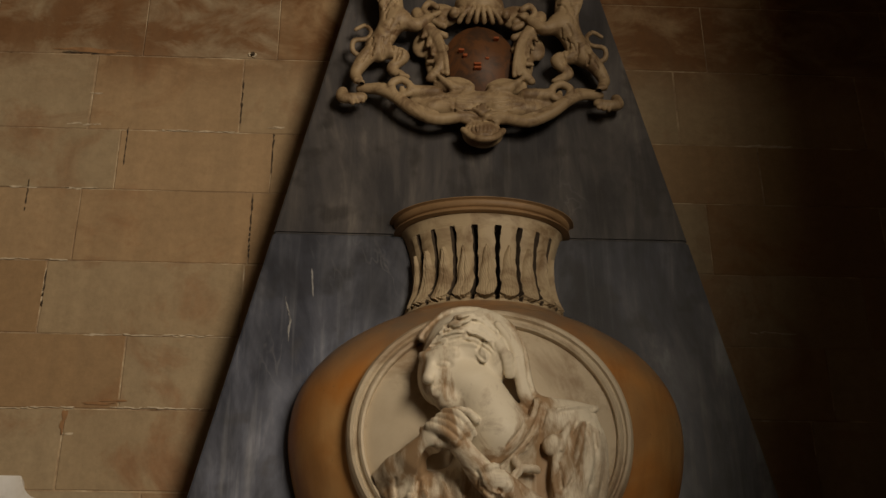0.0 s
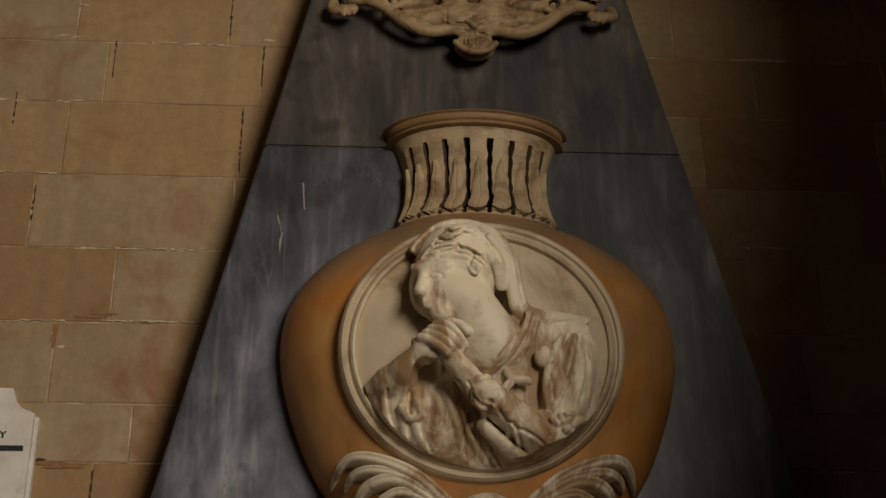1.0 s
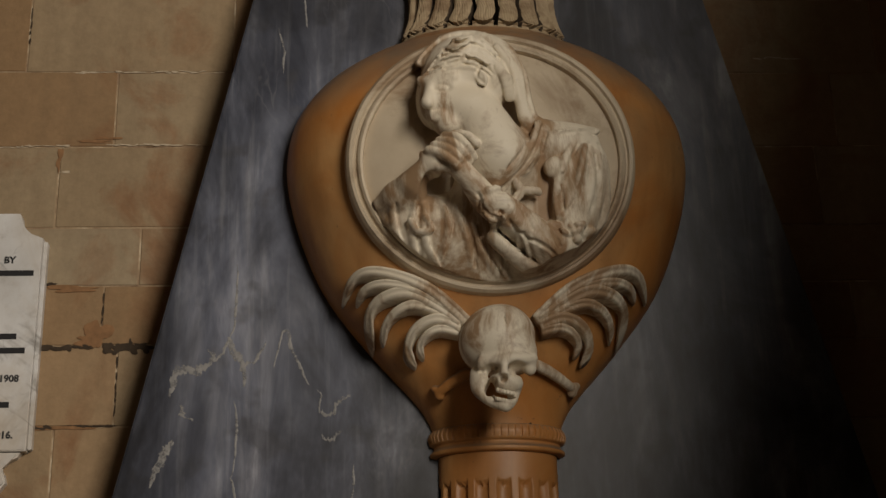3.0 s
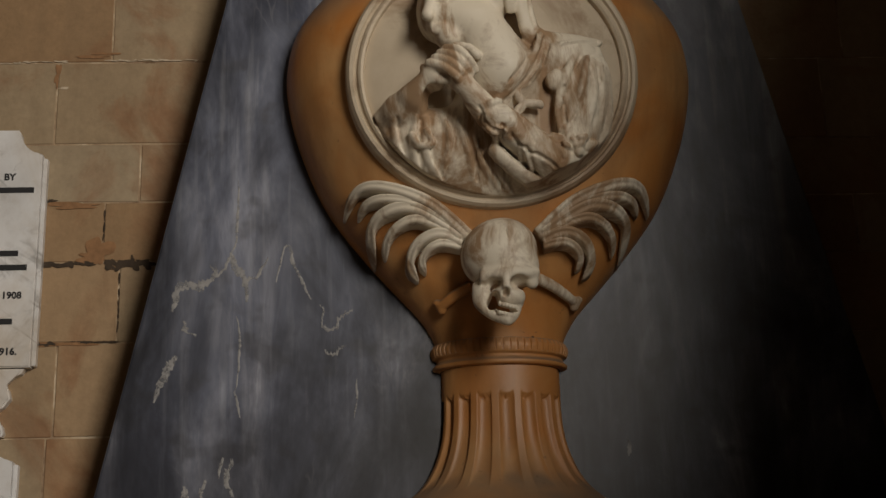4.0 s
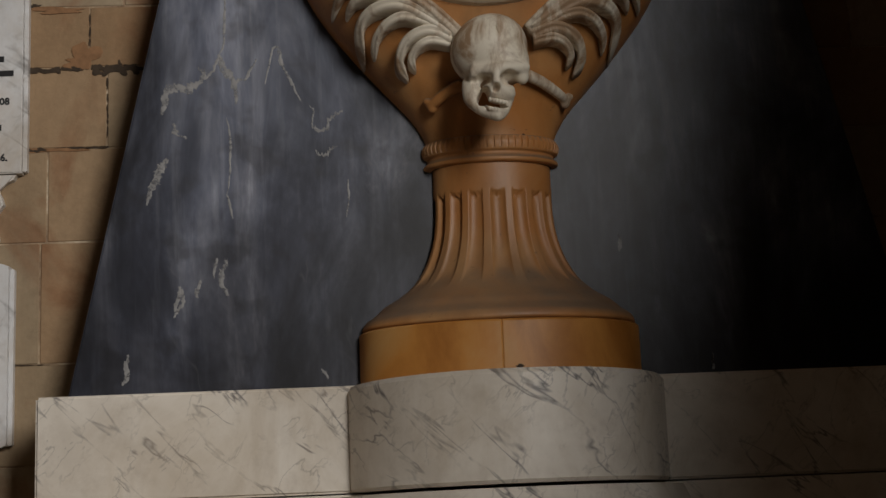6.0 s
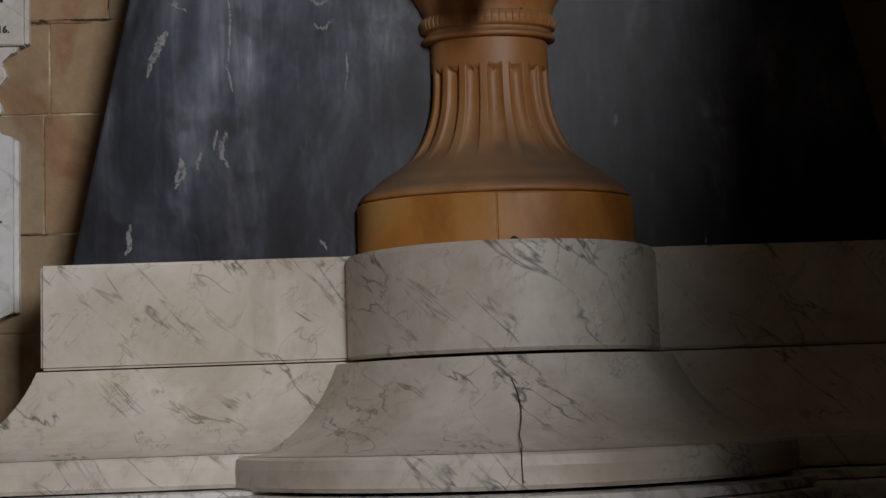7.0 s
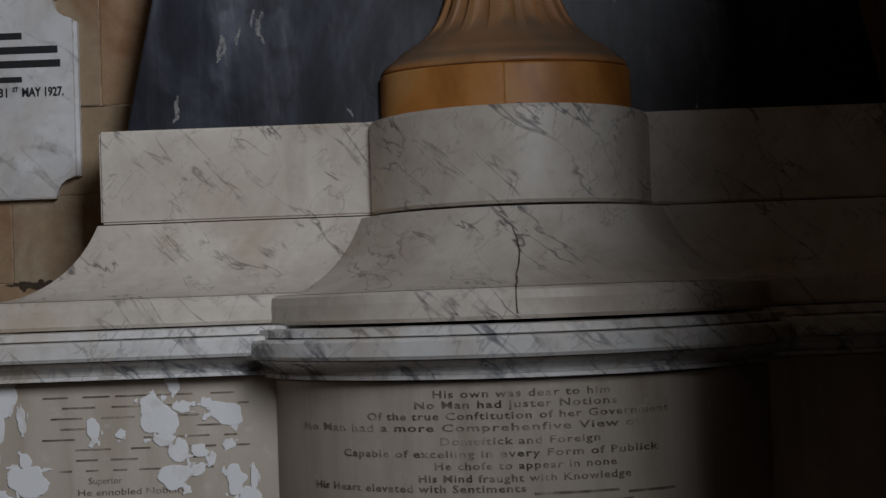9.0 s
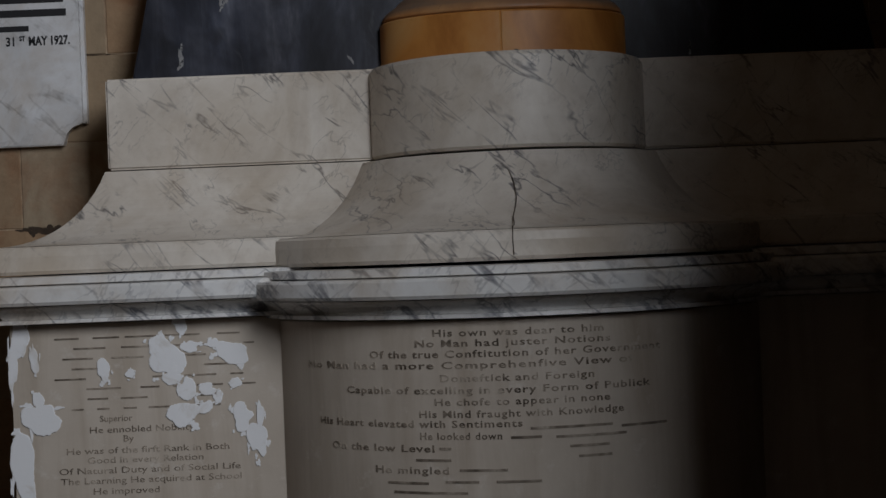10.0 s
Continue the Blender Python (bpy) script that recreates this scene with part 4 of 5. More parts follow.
def scrollwork():
    c = Clay((-0.47, -0.26, 4.02), (0.47, -0.09, 4.66), 0.0036)
    for side in (-1, 1):
        def q(*p):
            return mirror_pts([ca(*p)], side)[0]
        c.rope([q(60, 372, -0.140), q(58, 395, -0.155), q(95, 400, -0.160), q(140, 395, -0.160)], 0.016, 0.014, 0.006)
        for i in range(3):
            c.limb(q(88 + 18 * i, 398, -0.160), q(100 + 20 * i, 420 - 4 * i, -0.168), 0.010, 0.007, 0.004)
        c.rope([q(130, 362, -0.150), q(200, 365, -0.165), q(262, 392, -0.175), q(330, 440, -0.178), q(420, 474, -0.178), q(520, 462, -0.172), q(600, 455, -0.165)], 0.015, 0.018, 0.006)
        c.rope([q(150, 352, -0.155), q(220, 350, -0.170), q(275, 385, -0.182), q(345, 425, -0.186), q(430, 455, -0.184)], 0.008, 0.007, 0.003)
        c.rope([q(262, 385, -0.180), q(250, 350, -0.182), q(285, 330, -0.184), q(322, 348, -0.184), q(322, 378, -0.182), q(298, 384, -0.180), q(292, 362, -0.180)], 0.013, 0.008, 0.003)
        c.rope([q(330, 372, -0.172), q(380, 372, -0.172), q(430, 372, -0.172)], 0.018, 0.018, 0.008)
        # frame of the shield
        c.rope([q(430, 38, -0.185), q(398, 22, -0.185), q(378, 48, -0.185), q(402, 74, -0.187), q(440, 60, -0.185)], 0.010, 0.008, 0.003)
        c.rope([q(352, 60, -0.165), q(372, 105, -0.172), q(420, 150, -0.178), q(448, 210, -0.178), q(440, 275, -0.175), q(400, 318, -0.165)], 0.020, 0.012, 0.006)
        c.rope([q(405, 110, -0.178), q(440, 165, -0.188), q(462, 235, -0.188), q(470, 300, -0.182)], 0.010, 0.008, 0.003)
        for i in range(5):
            c.limb(q(395 + 12 * i, 130 + 34 * i, -0.172), q(372 + 20 * i, 160 + 34 * i, -0.180), 0.013, 0.006, 0.004)
        for i in range(4):
            c.limb(q(560 - 22 * i, 352, -0.170), q(535 - 34 * i, 372 - 22 * i, -0.175), 0.014, 0.006, 0.004)
        c.rope([q(490, 432, -0.180), q(540, 440, -0.185), q(575, 436, -0.186)], 0.004, 0.004, 0.002)
        c.rope([q(605, 500, -0.168), q(650, 480, -0.172), q(690, 470, -0.172)], 0.010, 0.008, 0.004)
        for i in range(3):
            c.limb(q(604, 450, -0.185), q(604 - 16 * i, 418 + 8 * i, -0.192), 0.009, 0.005, 0.003)
    c.ball(ca(605, 398, -0.158), (0.160, 0.026, 0.034), 0, 0.010)
    for side in (-1, 1):
        c.ball((side * 0.135, -0.140, 4.40), (0.034, 0.022, 0.105), 0, 0.012)
        c.ball((side * 0.165, -0.135, 4.46), (0.040, 0.020, 0.060), side * 25, 0.012)
        c.ball((side * 0.075, -0.150, 4.285), (0.070, 0.024, 0.030), 0, 0.012)
        c.ball((side * 0.120, -0.150, 4.56), (0.055, 0.024, 0.045), 0, 0.012)
        for i in range(9):
            a = radians(200 - 24 * i)
            c.limb((side * (0.118 + 0.01 * math.cos(a)), -0.165, 4.41 + 0.125 * math.sin(a)), (side * (0.150 + 0.012 * math.cos(2.1 * i)), -0.172, 4.41 + 0.150 * math.sin(a)), 0.012, 0.006, 0.004)
    c.ball(ca(608, 520, -0.152), (0.062, 0.036, 0.046), 0, 0.008)
    c.rope([ca(532, 510, -0.168), ca(565, 538, -0.184), ca(608, 546, -0.190), ca(650, 538, -0.184), ca(686, 510, -0.168)], 0.010, 0.010, 0.003)
    for side in (-1, 1):
        c.limb(ca(608 + side * 60, 425, -0.150), ca(608 + side * 200, 425, -0.150), 0.038, 0.030, 0.010)
        c.limb(ca(608 + side * 200, 430, -0.150), ca(608 + side * 270, 405, -0.150), 0.028, 0.018, 0.010)
        c.score([ca(608 + side * 110, 395, -0.18), ca(608 + side * 112, 425, -0.18), ca(608 + side * 108, 455, -0.18)], 0.003, 0.002)
        c.score([ca(608 + side * 20, 452, -0.19), ca(608 + side * 60, 440, -0.19), ca(608 + side * 125, 446, -0.19)], 0.003, 0.002)
    for i in range(9):
        a = 545 + 15 * i
        c.score([ca(605 + (a - 605) * 0.5, 470, -0.18), ca(a, 500, -0.18), ca(605 + (a - 605) * 0.9, 520, -0.18)], 0.0035, 0.002)
    for i in range(4):
        c.score([ca(440 + 4 * i, 388 + 9 * i, -0.18), ca(605, 392 + 9 * i, -0.18), ca(770 - 4 * i, 388 + 9 * i, -0.18)], 0.0022, 0.002)
    # coronet and helm over the shield
    for i in range(7):
        a = 500 + 35 * i
        c.ball(ca(a, 60 - 14 * math.sin(math.pi * i / 6), -0.188), (0.016, 0.018, 0.020), 0, 0.005)
    c.ball(ca(605, 20, -0.165), (0.078, 0.050, 0.055), 0, 0.010)
    for i in range(6):
        c.rope([ca(520 + 34 * i, 92, -0.180), ca(535 + 28 * i, 70, -0.198), ca(560 + 18 * i, 40, -0.205)], 0.008, 0.006, 0.003)
    c.skin("scrollwork", M_CREST, arms)


supporter(-1)
supporter(1)
scrollwork()


def shield():
    bm = bmesh.new()
    n, m = 40, 10
    rows = []
    for k in range(m + 1):
        s = k / m
        row = []
        for i in range(n):
            a = 2 * math.pi * i / n
            x, z = 0.112 * s * math.sin(a), 0.128 * s * math.cos(a)
            z = z - 0.010 * s * abs(math.sin(a)) if z > 0 else z
            row.append(bm.verts.new((x, -0.199 + 0.045 * s * s, 4.390 + z)) if k else None)
        rows.append(row)
    mid = bm.verts.new((0, -0.199, 4.390))
    for i in range(n):
        j = (i + 1) % n
        bm.faces.new((mid, rows[1][i], rows[1][j]))
        for k in range(1, m):
            bm.faces.new((rows[k][i], rows[k + 1][i], rows[k + 1][j], rows[k][j]))
    return bm


shield_face = part("shield", shield(), M_SHIELD, arms, "dark red-brown painted shield", smooth=True)
for dx, dz, w in ((-0.060, 0.0, 0.018), (-0.048, -0.02, 0.014), (-0.010, -0.052, 0.022), (-0.010, -0.066, 0.022), (0.02, -0.03, 0.012), (0.05, 0.05, 0.016)):
    b = box_bm(dx - w / 2, dx + w / 2, -0.200, -0.185, 4.390 + dz - 0.004, 4.390 + dz + 0.004, 0.0015, seg=1)
    part("charge", b, M_CHARGE, shield_face, "faded red painted charge")


# ---- lettering ----
def lettering(text, size, x, z, y, mat, parent, align="CENTER", bend=None, wide=1.0, spread=1.0, bold=0.0, fit=0.0):
    """A line of raised letters; bend = (axis y, radius) lays it round a bowed face."""
    cu = bpy.data.curves.new("lettering", "FONT")
    cu.body, cu.size, cu.align_x, cu.extrude, cu.space_character = text, size, align, 0.0006, spread
    cu.resolution_u = 2
    cu.offset = bold
    t = bpy.data.objects.new("lettering", cu)
    scene.collection.objects.link(t)
    dg = bpy.context.evaluated_depsgraph_get()
    me = bpy.data.meshes.new_from_object(t.evaluated_get(dg))
    bpy.data.objects.remove(t)
    if fit:
        xs = [v.co.x for v in me.vertices]
        wide = fit / (max(xs) - min(xs))
    for v in me.vertices:
        a, b, c = v.co
        a = x + a * wide
        if bend:
            ang = a / bend[1]
            r = bend[1] + 0.0008 + c
            v.co = (r * math.sin(ang), bend[0] - r * math.cos(ang), z + b)
        else:
            v.co = (a, y - 0.0008 - c, z + b)
    me.materials.clear()
    me.materials.append(mat)
    o = new("lettering", me)
    o.parent = parent
    return tagged(o, kind="stuff")


def bar(x0, x1, z, h, y, mat, parent, bend=None):
    bm = bmesh.new()
    n = 6
    rows = []
    for i in range(n + 1):
        x = x0 + (x1 - x0) * i / n
        row = []
        for zz, d in ((z, 0.0), (z, 0.0012), (z + h, 0.0012), (z + h, 0.0)):
            if bend:
                ang = x / bend[1]
                r = bend[1] + 0.0004 + d
                row.append(bm.verts.new((r * math.sin(ang), bend[0] - r * math.cos(ang), zz)))
            else:
                row.append(bm.verts.new((x, y - 0.0004 - d, zz)))
        rows.append(row)
    for a, b in zip(rows, rows[1:]):
        for j in range(3):
            bm.faces.new((a[j], a[j + 1], b[j + 1], b[j]))
    bm.faces.new(rows[0])
    bm.faces.new(rows[-1])
    return part("text_bar", bm, mat, parent)


# ---- tablets ----
def tablet_outline(x0, x1, z0, z1, top, bot, cut_w, cut_h):
    """Half outline mirrored: straight sides with hollowed corners."""
    pts = []
    for sx, sz in ((1, 1), (1, -1), (-1, -1), (-1, 1)):
        x, z = (x1 if sx > 0 else x0), (z1 if sz > 0 else z0)
        if not (top if sz > 0 else bot):
            pts.append((x, z))
            continue
        run = [(x - sx * cut_w * math.cos(a), z - sz * cut_h * math.sin(a)) for a in (math.pi / 2 * i / 8 for i in range(9))]
        step_in = 0.012
        run = [(x - sx * (cut_w + step_in * 0.4), z)] + [(p, q - sz * 0.010) for p, q in run] + [(x, z - sz * (cut_h + 0.014))]
        if (sx > 0) != (sz > 0):
            run = run[::-1]
        pts += run
    return pts


TY = 0.066
tablet = thing("wall_tablet", "white marble memorial tablet with black lettering and a bracket below", "memorial tablet", group="tablets on the wall")
face = part("plate", plate(tablet_outline(-2.00, -1.200, 2.420, 3.080, True, False, 0.062, 0.062), TY, WALL_Y), M_TABLET, tablet)
part("edge_strip", box_bm(-1.1995, -1.188, TY + 0.010, WALL_Y, 2.425, 3.000, 0.002), M_TABLET, tablet)
ogee = [(-1.215, 2.418), (-1.222, 2.405), (-1.245, 2.395), (-1.262, 2.378), (-1.252, 2.362), (-1.246, 2.340), (-1.262, 2.318), (-1.282, 2.305), (-1.276, 2.285), (-1.262, 2.268), (-1.258, 2.250), (-1.262, 2.242), (-1.94, 2.242), (-1.985, 2.418)]
part("bracket", plate(ogee, TY + 0.006, WALL_Y, 0.005), M_TABLET, tablet)
lettering("BY", 0.026, -1.268, 2.935, TY, M_INK, face, "RIGHT", bold=0.0009)
bar(-1.60, -1.217, 2.898, 0.0155, TY, M_INK, face)
bar(-1.55, -1.248, 2.720, 0.0155, TY, M_INK, face)
bar(-1.60, -1.223, 2.681, 0.0155, TY, M_INK, face)
lettering("1908", 0.026, -1.232, 2.604, TY, M_INK, face, "RIGHT", bold=0.0009)
bar(-1.56, -1.252, 2.534, 0.0155, TY, M_INK, face)
lettering("1916.", 0.026, -1.235, 2.453, TY, M_INK, face, "RIGHT", bold=0.0009)

tablet = thing("wall_tablet", "white marble memorial tablet with hollowed corners and a blank foot", "memorial tablet", group="tablets on the wall")
face = part("plate", plate(tablet_outline(-2.10, -1.228, 1.660, 2.238, True, True, 0.055, 0.052), TY, WALL_Y), M_TABLET, tablet)
part("edge_strip", box_bm(-1.2275, -1.216, TY + 0.010, WALL_Y, 1.722, 2.170, 0.002), M_TABLET, tablet)
bar(-1.52, -1.372, 2.120, 0.019, TY, M_INK, face)
bar(-1.62, -1.270, 2.078, 0.021, TY, M_INK, face)
bar(-1.62, -1.263, 2.038, 0.021, TY, M_INK, face)
bar(-1.55, -1.374, 1.996, 0.016, TY, M_INK, face)
lettering("MAY 1927.", 0.036, -1.255, 1.955, TY, M_INK, face, "RIGHT", bold=0.0012, wide=0.74)
lettering("ST", 0.019, -1.386, 1.969, TY, M_INK, face, "RIGHT", bold=0.0009, wide=0.8)
lettering("31", 0.036, -1.412, 1.955, TY, M_INK, face, "RIGHT", bold=0.0009, wide=0.85)
lettering("DIED", 0.036, -1.460, 1.955, TY, M_INK, face, "RIGHT", bold=0.0009, wide=0.74)

# ---- inscriptions on the pedestal ----
BEND = (PC, ROUND_R + 0.226 + DADO_GROW)
LEFT_Y = -0.22 - 0.226
inscription = thing("inscription", "worn dark inscription cut in the pale bowed pedestal face", "inscription")
ROUND_TEXT = (("His own was dear to him", -0.022, 0.401, 1.1130), ("No Man had juster Notions", -0.037, 0.461, 1.0890), 
              ("Of the true Conftitution of her Government", -0.034, 0.714, 1.0640), ("No Man had a more Comprehenfive View of", -0.178, 0.854, 1.0380), 
              ("Domeftick and Foreign", -0.028, 0.359, 1.0080), ("Capable of excelling in every Form of Publick", -0.087, 0.756, 0.9800), 
              ("He chofe to appear in none", -0.018, 0.411, 0.9530), ("His Mind fraught with Knowledge", -0.021, 0.484, 0.9250), 
              ("His Heart elevated with Sentiments", -0.291, 0.543, 0.9020), ("He looked down", -0.165, 0.195, 0.8740), 
              ("On the low Level", -0.374, 0.292, 0.8450), ("He mingled", -0.290, 0.190, 0.7940))
for text, x, w, z in ROUND_TEXT:
    o = lettering(text, 0.0235, x, z, 0, M_WORN, inscription, bend=BEND, spread=1.15, bold=0.0004, fit=w)
for x0, x1, z in ((-0.001, 0.192, 0.8940), (0.214, 0.335, 0.8880), (-0.047, 0.024, 0.8740), (0.057, 0.226, 0.8720), (-0.215, -0.187, 0.8500), (0.088, 0.183, 0.8490), (-0.275, -0.188, 0.8230), (0.108, 0.188, 0.8250), (-0.169, -0.057, 0.8000), (-0.350, -0.245, 0.7690), (-0.204, -0.124, 0.7730), (-0.084, 0.020, 0.7730), (-0.335, -0.151, 0.7470)):
    bar(x0, x1, z, 0.006, 0, M_WORN, inscription, BEND)
inscription = thing("inscription", "worn inscription half lost under white flaked patches", "inscription")
LEFT_TEXT = (("Superior", -1.042, 0.083, 0.9070), ("He ennobled Nobility", -0.977, 0.268, 0.8785), 
             ("By", -1.012, 0.026, 0.8545), ("He was of the firft Rank in Both", -0.963, 0.417, 0.8255), 
             ("Good in every Relation", -0.970, 0.297, 0.8010), ("Of Natural Duty and of Social Life", -0.960, 0.465, 0.7745), 
             ("The Learning He acquired at School", -0.957, 0.464, 0.7485), ("He improved", -1.022, 0.169, 0.7215))
for text, x, w, z in LEFT_TEXT:
    lettering(text, 0.0230, x, z, LEFT_Y, M_WORN, inscription, fit=w)
rb = random.Random(3)
for r in range(0, 8):
    x = -1.22 + rb.uniform(0.0, 0.12)
    while x < -0.70:
        w = rb.uniform(0.03, 0.09)
        if rb.random() < 0.75:
            bar(x, min(x + w, -0.68), 1.128 - 0.0260 * r - 0.008, 0.0042, LEFT_Y, M_WORN, inscription)
        x += w + rb.uniform(0.014, 0.05)


# ---- flaked white patches on the pedestal's wing ----
def blotch(x, z, rx, rz, seed, y, thick=0.0016, rough=0.28, n=34, tilt=0.0):
    """A thin uneven crust with a ragged outline."""
    r = random.Random(seed)
    ph = [(r.uniform(0, 6.28), r.uniform(0.3, 1.0)) for _ in range(5)]
    ct, st = math.cos(radians(tilt)), math.sin(radians(tilt))
    y -= 0.0000004 * (seed * 7919 % 2003)
    bm = bmesh.new()
    ring, top = [], []
    for i in range(n):
        a = 2 * math.pi * i / n
        q = 1 + rough * sum(w * math.sin((k + 2) * a + p) / (k + 2) for k, (p, w) in enumerate(ph)) + r.uniform(-0.04, 0.04)
        px, pz = rx * q * math.cos(a), rz * q * math.sin(a)
        px, pz = px * ct - pz * st, px * st + pz * ct
        ring.append(bm.verts.new((x + px, y, z + pz)))
        top.append(bm.verts.new((x + px * 0.96, y - thick, z + pz * 0.96)))
    for i in range(n):
        bm.faces.new((ring[i], ring[(i + 1) % n], top[(i + 1) % n], top[i]))
    mid = bm.verts.new((x, y - thick, z))
    for i in range(n):
        bm.faces.new((top[i], top[(i + 1) % n], mid))
    return bm


patches = thing("flaking_whitewash", "white flaked patches stuck on the stained pedestal face", "whitewash")
PATCH = ((-0.867, 1.146, 0.016, 0.024), (-0.920, 1.093, 0.030, 0.030), (-0.900, 1.056, 0.041, 0.042), (-0.895, 1.015, 0.019, 0.024), (-0.844, 1.090, 0.020, 0.015), (-0.782, 1.097, 0.018, 0.013), (-0.737, 1.071, 0.042, 0.029), 
         (-0.732, 0.994, 0.014, 0.015), (-0.805, 0.980, 0.024, 0.014), (-0.777, 0.960, 0.013, 0.015), (-0.856, 0.982, 0.021, 0.033), (-0.870, 0.920, 0.042, 0.029), (-0.811, 0.934, 0.021, 0.014), (-0.718, 0.907, 0.026, 0.033), 
         (-0.681, 0.851, 0.024, 0.044), (-0.672, 0.909, 0.010, 0.032), (-1.068, 1.041, 0.018, 0.027), (-1.000, 1.028, 0.012, 0.012), (-1.233, 0.918, 0.052, 0.037), (-1.238, 0.966, 0.015, 0.024), (-1.280, 1.130, 0.022, 0.056), 
         (-1.301, 1.058, 0.012, 0.061), (-1.245, 1.070, 0.012, 0.032), (-1.282, 0.796, 0.031, 0.097))
for i, (x, z, rx, rz) in enumerate(PATCH):
    part("flake", blotch(x, z, rx, rz, i + 11, LEFT_Y - 0.0022 - 0.00004 * i, 0.0007, 0.38, 64), M_WHITE, patches)
    for k in range(4):
        a = rb.uniform(0, 6.28)
        q = rb.uniform(1.0, 1.5)
        part("flake", blotch(x + rx * q * math.cos(a), z + rz * q * math.sin(a), rx * rb.uniform(0.10, 0.35), rz * rb.uniform(0.10, 0.35), 50 * i + k, LEFT_Y - 0.0020 - 0.00005 * k, 0.0006, 0.7, 24), M_WHITE, patches)


# ---- crack through the bowed hollow and plinth ----
def crack(pts, w, parent, mat):
    bm = bmesh.new()
    rows = [[bm.verts.new((x - w * f, y - 0.0012, z)), bm.verts.new((x + w * f, y - 0.0012, z))] for x, y, z, f in pts]
    rows2 = [[bm.verts.new((x - w * f, y + 0.004, z)), bm.verts.new((x + w * f, y + 0.004, z))] for x, y, z, f in pts]
    for a, b, c, d in zip(rows, rows[1:], rows2, rows2[1:]):
        bm.faces.new((a[0], a[1], b[1], b[0]))
        bm.faces.new((a[0], b[0], d[0], c[0]))
        bm.faces.new((a[1], c[1], d[1], b[1]))
    return part("crack", bm, mat, parent, "dark jagged crack")


rc = random.Random(8)
pts = []
x = -0.006
line = [(o, z) for o, z in HOLLOW] + [(0.279, 1.352), (0.281, 1.330), (0.280, 1.296)]
for i, (o, z) in enumerate(line):
    x += rc.uniform(-0.006, 0.009)
    rr = ROUND_R + o * 1.10 + 0.02
    pts.append((x, PC - math.sqrt(rr * rr - x * x), z, (0.35 + 0.8 * rc.random()) * min(1.0, 0.15 * i)))
crack(pts[2:], 0.0013, pedestal, M_DARK)

# ---- pale calcite veins in the lower slab ----
slab_low = obelisk.children[0]
def marble_vein(wide, way, jag, seed):
    """A broken, flame-edged band of calcite that wanders along a way over the slab's face."""
    r = random.Random(seed)
    line = spline([(x, 0, z) for x, z in way], 12)
    bm = bmesh.new()
    rows = []
    off = drift = 0.0
    for i, p in enumerate(line):
        a, b = line[max(i - 1, 0)], line[min(i + 1, len(line) - 1)]
        d = (b - a) / max(np.linalg.norm(b - a), 1e-6)
        drift = 0.75 * drift + r.uniform(-0.5, 0.5) * (0.5 * wide + 0.001) * jag
        off = 0.9 * off + drift
        w = wide * r.uniform(0.35, 0.85) * (0.2 + 0.8 * math.sin(math.pi * (i + 0.5) / len(line)))
        lean = r.uniform(-0.5, 1.0) * wide * jag
        rows.append([bm.verts.new((p[0] - d[2] * (off + k * w), AXIS_Y - 0.0004 - 0.0003 * (k == 0), p[2] + d[0] * (off + k * w) + (lean if k else 0.0))) for k in (-1, 0, 1)])
    for a, b in zip(rows, rows[1:]):
        bm.faces.new((a[0], a[1], b[1], b[0]))
        bm.faces.new((a[1], a[2], b[2], b[1]))
    return part("vein", bm, M_VEIN, slab_low)


marble_vein(0.02, ((-0.816, 2.515), (-0.807, 2.555), (-0.784, 2.580), (-0.750, 2.586), (-0.738, 2.603), (-0.724, 2.635)), 0.3, 300)
marble_vein(0.0056, ((-0.724, 2.635), (-0.702, 2.612), (-0.682, 2.657), (-0.669, 2.672)), 1, 301)
marble_vein(0.0056, ((-0.669, 2.669), (-0.659, 2.695), (-0.655, 2.740), (-0.651, 2.801), (-0.655, 2.863)), 0.35, 302)
marble_vein(0.016, ((-0.672, 2.669), (-0.661, 2.619), (-0.647, 2.589), (-0.634, 2.537)), 0.3, 303)
marble_vein(0.008, ((-0.634, 2.537), (-0.624, 2.582), (-0.604, 2.604), (-0.584, 2.656)), 0.5, 304)
marble_vein(0.0096, ((-0.781, 2.485), (-0.786, 2.468), (-0.788, 2.456)), 1, 305)
marble_vein(0.018, ((-0.801, 2.399), (-0.819, 2.374), (-0.825, 2.348), (-0.848, 2.282)), 0.35, 306)
marble_vein(0.0048, ((-0.656, 2.501), (-0.647, 2.464), (-0.645, 2.425), (-0.650, 2.370), (-0.659, 2.307)), 0.35, 307)
marble_vein(0.0048, ((-0.659, 2.307), (-0.650, 2.285), (-0.642, 2.243)), 0.35, 308)
marble_vein(0.0064, ((-0.446, 2.527), (-0.440, 2.497), (-0.425, 2.482), (-0.407, 2.494), (-0.384, 2.504), (-0.365, 2.508)), 1, 309)
marble_vein(0.0056, ((-0.436, 2.410), (-0.417, 2.402), (-0.397, 2.412), (-0.385, 2.421)), 1, 310)
marble_vein(0.007, ((-0.557, 2.588), (-0.532, 2.678), (-0.516, 2.632), (-0.490, 2.587), (-0.469, 2.542)), 0.5, 311)
marble_vein(0.0096, ((-0.660, 2.139), (-0.665, 2.105), (-0.670, 2.051)), 1, 312)
marble_vein(0.0080, ((-0.725, 2.093), (-0.730, 2.052)), 1, 313)
marble_vein(0.0048, ((-0.357, 2.336), (-0.353, 2.294), (-0.357, 2.237)), 0.35, 314)
marble_vein(0.0096, ((-0.900, 1.916), (-0.909, 1.877), (-0.915, 1.843)), 0.5, 330)
